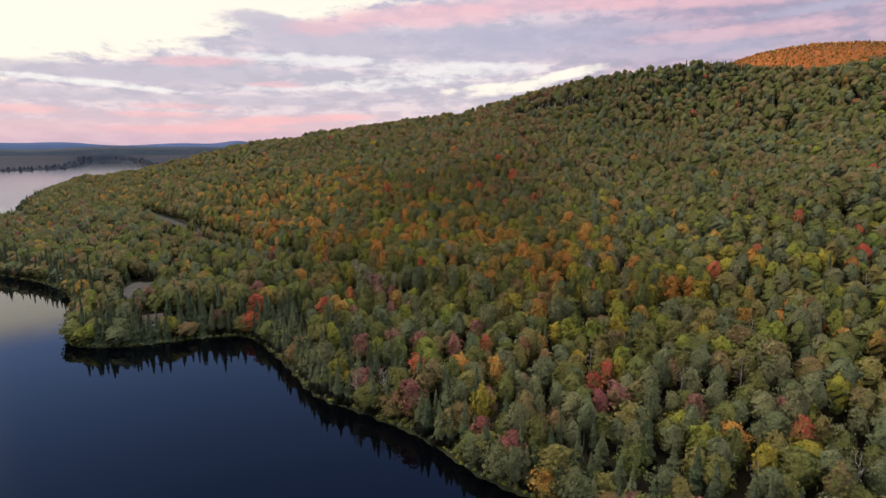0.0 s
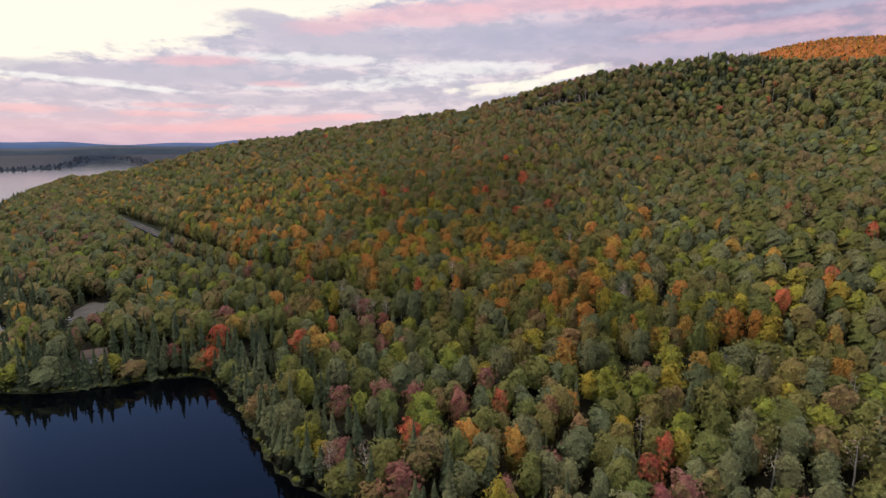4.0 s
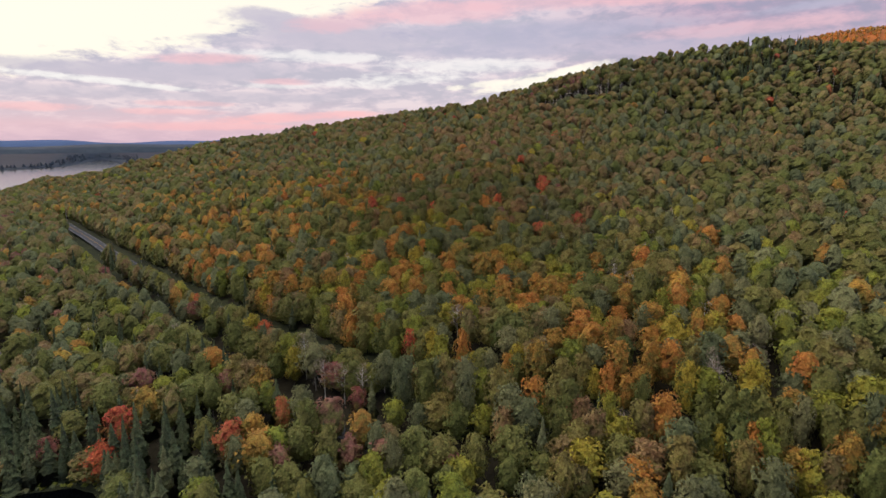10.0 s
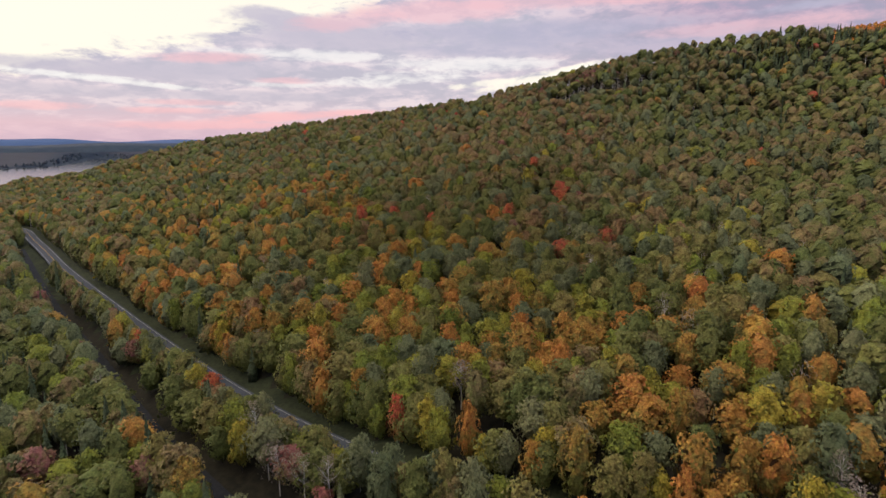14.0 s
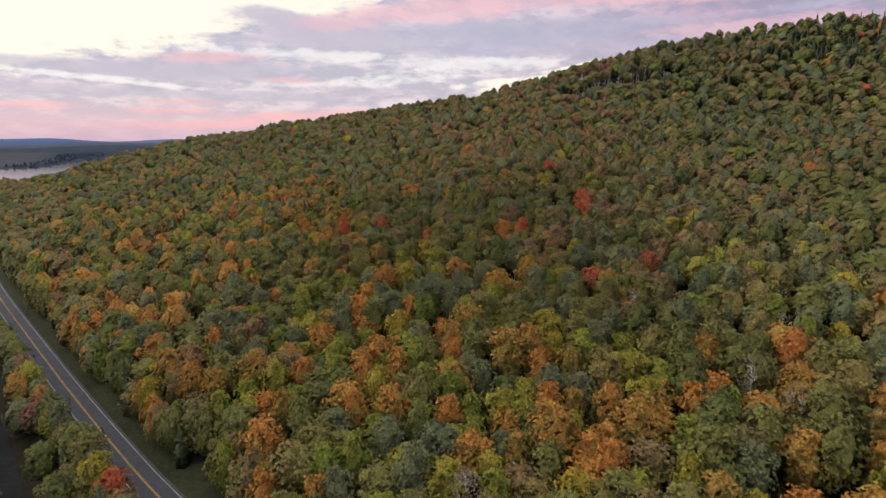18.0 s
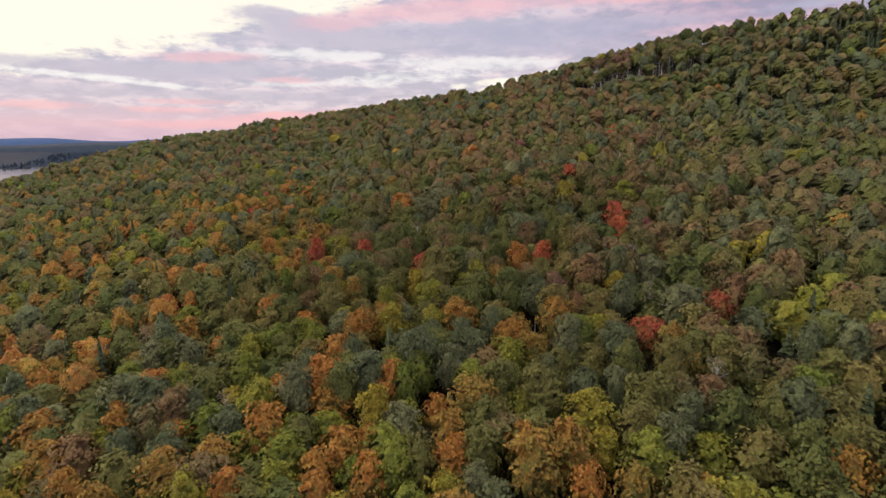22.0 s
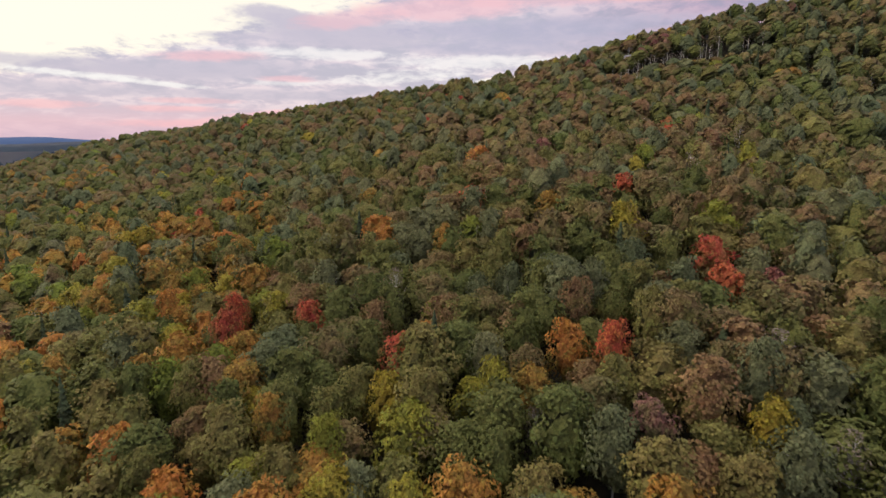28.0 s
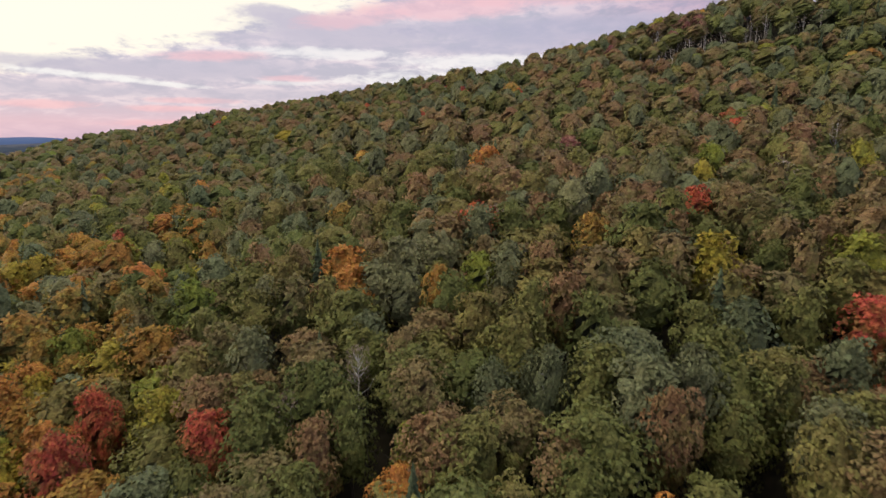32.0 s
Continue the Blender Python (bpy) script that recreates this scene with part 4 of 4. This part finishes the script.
def woods_object(name, v, f, tone, rise, lay, index, materials, label):
    me = bpy.data.meshes.new(name)
    me.vertices.add(len(v)), me.loops.add(f.size), me.polygons.add(len(f))
    me.vertices.foreach_set("co", v.astype(np.float32).ravel())
    me.loops.foreach_set("vertex_index", f.astype(np.int32).ravel())
    me.polygons.foreach_set("loop_start", np.arange(0, f.size, 3, dtype=np.int32))
    for m in materials:
        me.materials.append(m)
    me.polygons.foreach_set("material_index", index)
    give(me, "tone", tone), give(me, "rise", rise), give(me, "lay", lay)
    me.update(calc_edges=True)
    tagged(new(name, me), label, "woods", kind="stuff")


def place_far_woods():
    """Trees on the far summit and along the far shores, too small to tell apart."""
    r = np.random.RandomState(31)
    for name, kind, label, x0, x1, y0, y1, d, lo, hi in (
            ("summit_woods", "orange_maple_tree", "autumn woods on the sunlit far summit", 640, 1800, 1050, 1560, 13, 5, 8),
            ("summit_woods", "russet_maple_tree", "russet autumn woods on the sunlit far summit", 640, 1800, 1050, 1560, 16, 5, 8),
            ("north_woods", "green_maple_tree", "green woods on the lower ridge beyond the crest", -1300, -300, 900, 2400, 28, 9, 15),
            ("shore_woods", "spruce_tree", "dark woods along the far lake shore", -3300, -900, 1500, 3700, 34, 8, 13)):
        gx, gy = np.meshgrid(np.arange(x0, x1, d), np.arange(y0, y1, d))
        x, y = gx.ravel() + r.uniform(-d / 2, d / 2, gx.size), gy.ravel() + r.uniform(-d / 2, d / 2, gx.size)
        ok = (shore_distance(x, y) > 3) & (np.abs(x) < y * 0.9 + 60)
        if name == "shore_woods":
            ok &= (shore_distance(x, y) < 70) | (y < 2100)
        if name == "summit_woods":
            ok &= ground(x, y) > 170
        if name == "north_woods":
            ok &= (y > np.interp(x, RIDGE_X, RIDGE_Y) + 30)
        x, y = x[ok], y[ok]
        z = ground(x, y)
        shapes = [crown_for(kind, r, 5) for _ in range(6)]
        vs, fs, ts, rs, ns, at = [], [], [], [], [], 0
        for i in range(len(x)):
            v, f = shapes[r.randint(6)]
            h = r.uniform(lo, hi)
            w = h * (0.75 if kind != "spruce_tree" else 0.9) * max(1.0, d / 16)
            vs.append(v * (w, w, h) + (x[i], y[i], z[i]))
            fs.append(f + at)
            ts.append(np.full(len(f), r.uniform(0, 1)))
            rs.append(v[f, 2].mean(1))
            ns.append(bough_ways(v, f))
            at += len(v)
        f = np.concatenate(fs)
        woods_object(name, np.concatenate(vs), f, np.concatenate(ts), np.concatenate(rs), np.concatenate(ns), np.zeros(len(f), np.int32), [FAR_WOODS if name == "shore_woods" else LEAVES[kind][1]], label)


# ---- the house by the lake, the clearing and the road sign ----
ROOF = plain_material("brown_shingles", (0.10, 0.075, 0.065), (0.17, 0.13, 0.115), 1.5, 0.9, 0.02)
SIDING = plain_material("pale_siding", (0.55, 0.54, 0.52), (0.72, 0.71, 0.69), 1.0, 0.7)
GLASS = plain_material("dark_window_glass", (0.01, 0.012, 0.015), (0.02, 0.022, 0.026), 0.5, 0.08, spec=0.6)
CAR_PAINT = plain_material("white_car_paint", (0.62, 0.62, 0.63), (0.74, 0.74, 0.75), 0.6, 0.25, spec=0.5)
RUBBER = plain_material("tyre_rubber", (0.015, 0.015, 0.015), (0.03, 0.03, 0.03), 5.0, 0.8)
SIGN_YELLOW = plain_material("sign_yellow", (0.62, 0.42, 0.03), (0.78, 0.52, 0.04), 2.0, 0.5)
STEEL = plain_material("galvanised_steel", (0.25, 0.25, 0.26), (0.42, 0.42, 0.43), 6.0, 0.45)


def box_mesh(name, lo, hi, mat, bevel=0.03):
    bm = bmesh.new()
    bmesh.ops.create_cube(bm, size=1.0)
    for v in bm.verts:
        v.co = [a + (c + 0.5) * (b - a) for a, b, c in zip(lo, hi, v.co)]
    if bevel:
        bmesh.ops.bevel(bm, geom=bm.edges[:], offset=bevel, segments=1, affect="EDGES")
    me = bpy.data.meshes.new(name)
    bm.to_mesh(me)
    bm.free()
    me.materials.append(mat)
    return me


def prism(name, outline, x0, x1, mat):
    """A body with an outline in y and z, drawn out from x0 to x1."""
    n = len(outline)
    v = [(x0, y, z) for y, z in outline] + [(x1, y, z) for y, z in outline]
    f = [tuple(range(n))[::-1], tuple(range(n, 2 * n))] + [(i, (i + 1) % n, (i + 1) % n + n, i + n) for i in range(n)]
    return mesh_object(name, v, f, [mat])


def make_house(x, y, turn, length, width):
    z = float(ground(np.array([x]), np.array([y]))[0])
    house = new("house")
    house.matrix_basis = pose(x, y, z - 0.2, 0, 0, turn)
    hw, hl, eave, top = width / 2, length / 2, 3.2, 3.2 + width * 0.36
    part("wall", prism("wall", [(-hw, 0), (hw, 0), (hw, eave), (0, top - 0.1), (-hw, eave)], -hl, hl, SIDING), house, "pale clapboard wall")
    for sgn in (-1, 1):
        o = [(0, top + 0.12), (0, top - 0.05), (sgn * (hw + 0.5), eave - 0.40), (sgn * (hw + 0.5), eave - 0.22)]
        part("roof", prism("roof", o, -hl - 0.5, hl + 0.5, ROOF), house, "brown shingled roof slope")
    part("chimney", box_mesh("chimney", (hl * 0.3, 0.4, top - 1.2), (hl * 0.3 + 0.8, 1.2, top + 0.9), BARK), house)
    for side in (-1, 1):
        for k in (-0.6, 0.0, 0.6):
            w = part("window", box_mesh("window", (k * hl - 0.65, side * hw - 0.05, 1.1), (k * hl + 0.65, side * hw + 0.05, 2.4), SIDING), house)
            part("pane", box_mesh("pane", (k * hl - 0.55, side * hw - 0.07, 1.2), (k * hl + 0.55, side * hw + 0.07, 2.3), GLASS, 0), w)
    part("door", box_mesh("door", (hl - 0.04, -0.5, 0.2), (hl + 0.06, 0.5, 2.2), ROOF), house)
    return tagged(house, "lakeside cottage with pale walls and a brown gabled roof", "house")


def make_car(x, y, turn):
    z = float(ground(np.array([x]), np.array([y]))[0]) + 0.25
    car = new("car")
    car.matrix_basis = pose(x, y, z, 0, 0, turn)
    part("body", prism("body", [(-2.2, 0.35), (2.2, 0.35), (2.25, 0.8), (1.2, 0.95), (-2.2, 1.0)], -0.9, 0.9, CAR_PAINT), car)
    cab = part("cabin", prism("cabin", [(-2.0, 0.98), (1.15, 0.94), (0.45, 1.5), (-1.6, 1.5)], -0.78, 0.78, GLASS), car, "dark glazed cabin")
    part("roof", box_mesh("roof", (-0.76, -1.6, 1.48), (0.76, 0.45, 1.56), CAR_PAINT), cab)
    for sx in (-0.82, 0.82):
        for sy in (-1.4, 1.4):
            a = np.arange(12) * 0.5236
            part("wheel", prism("wheel", [(sy + 0.33 * math.cos(k), 0.33 + 0.33 * math.sin(k)) for k in a], sx - 0.1, sx + 0.1, RUBBER), car)
    return tagged(car, "white parked car on the gravel clearing", "car")


def make_sign(x, y):
    z = float(ground(np.array([x]), np.array([y]))[0])
    sign = new("road_sign")
    sign.matrix_basis = pose(x, y, z, 0, 0, 45)
    part("post", box_mesh("post", (-0.05, -0.05, -0.3), (0.05, 0.05, 2.9), STEEL, 0.01), sign)
    plate = part("plate", box_mesh("plate", (-0.45, -0.015, -0.45), (0.45, 0.015, 0.45), SIGN_YELLOW, 0.01), sign, "yellow diamond warning plate")
    plate.location, plate.rotation_euler = (0, -0.07, 2.6), (0, radians(45), 0)
    return tagged(sign, "yellow diamond warning sign on a steel post beside the road", "road sign")


def make_clearing():
    a = np.linspace(0, 2 * math.pi, 48, endpoint=False)
    rad = 1 + 0.12 * np.sin(3 * a + 1) + 0.07 * np.sin(7 * a)
    rows = [np.zeros_like(a), rad * 0.5, rad]
    x = np.concatenate([-208 + k * (11 * np.cos(a) * 0.94 - 22 * np.sin(a) * 0.34) for k in rows])
    y = np.concatenate([362 + k * (22 * np.sin(a) * 0.94 + 11 * np.cos(a) * 0.34) for k in rows])
    z = ground(x, y) + 0.12
    n, i = 48, np.arange(48)
    j = (i + 1) % n
    f = np.concatenate([np.stack([i + k * n, j + k * n, j + (k + 1) * n, i + (k + 1) * n], 1)[:, ::-1] for k in (0, 1)])
    tagged(new("pavement", mesh_object("clearing", np.stack([x, y, z], 1), f, [GRAVEL], True)), "pale gravel clearing among the trees", "clearing", kind="structure")
    line = np.array(DRIVE_LINE)
    seg = np.gradient(line, axis=0)
    seg /= np.hypot(*seg.T)[:, None]
    nr = np.stack([seg[:, 1], -seg[:, 0]], 1) * 1.8
    p = np.concatenate([line - nr, line + nr])
    zz = ground(p[:, 0], p[:, 1]) + 0.15
    n, i = len(line), np.arange(len(line) - 1)
    tagged(new("driveway", mesh_object("driveway", np.c_[p, zz], np.stack([i + n, i + 1 + n, i + 1, i], 1), [GRAVEL])), "pale gravel driveway leading to the lakeside house", "driveway", kind="structure")


make_clearing()
make_house(-161, 290, 25, 9.5, 7.0)
make_car(-213, 347, 70)
make_sign(-212, 501)


def place_shore_shrubs():
    """Low alder and sedge clumps along the water's edge of the near bay."""
    r = np.random.RandomState(41)
    for kind, label in (("golden_maple_tree", "yellow-green shrubs and sedge along the water's edge"), ("aspen_tree", "grey-green alder shrubs along the water's edge")):
        shapes = [crown_for(kind, r, 4) for _ in range(5)]
        vs, fs, ts, rs, ns, at = [], [], [], [], [], 0
        for off in (0.5, 1.6, 3.0):
            x, y = beside(SHORE_LINE, off, 3.0)
            ok = (y > 60) & (y < 440) & (x > -460) & (x < 90)
            for a, b in zip(x[ok] + r.uniform(-0.9, 0.9, ok.sum()), y[ok] + r.uniform(-0.9, 0.9, ok.sum())):
                v, f = shapes[r.randint(5)]
                w, h = r.uniform(1.4, 2.8), r.uniform(0.7, 1.3) + off * 0.35
                vs.append(v * (w, w, h) + (a, b, 0.0))
                fs.append(f + at)
                ts.append(np.full(len(f), r.uniform(0, 0.6)))
                rs.append(v[f, 2].mean(1))
                ns.append(bough_ways(v, f))
                at += len(v)
        f = np.concatenate(fs)
        woods_object("shore_shrubs", np.concatenate(vs), f, np.concatenate(ts), np.concatenate(rs), np.concatenate(ns), np.zeros(len(f), np.int32), [LEAVES[kind][1]], label)


place_single_trees()
place_woods()
place_far_woods()
place_shore_shrubs()
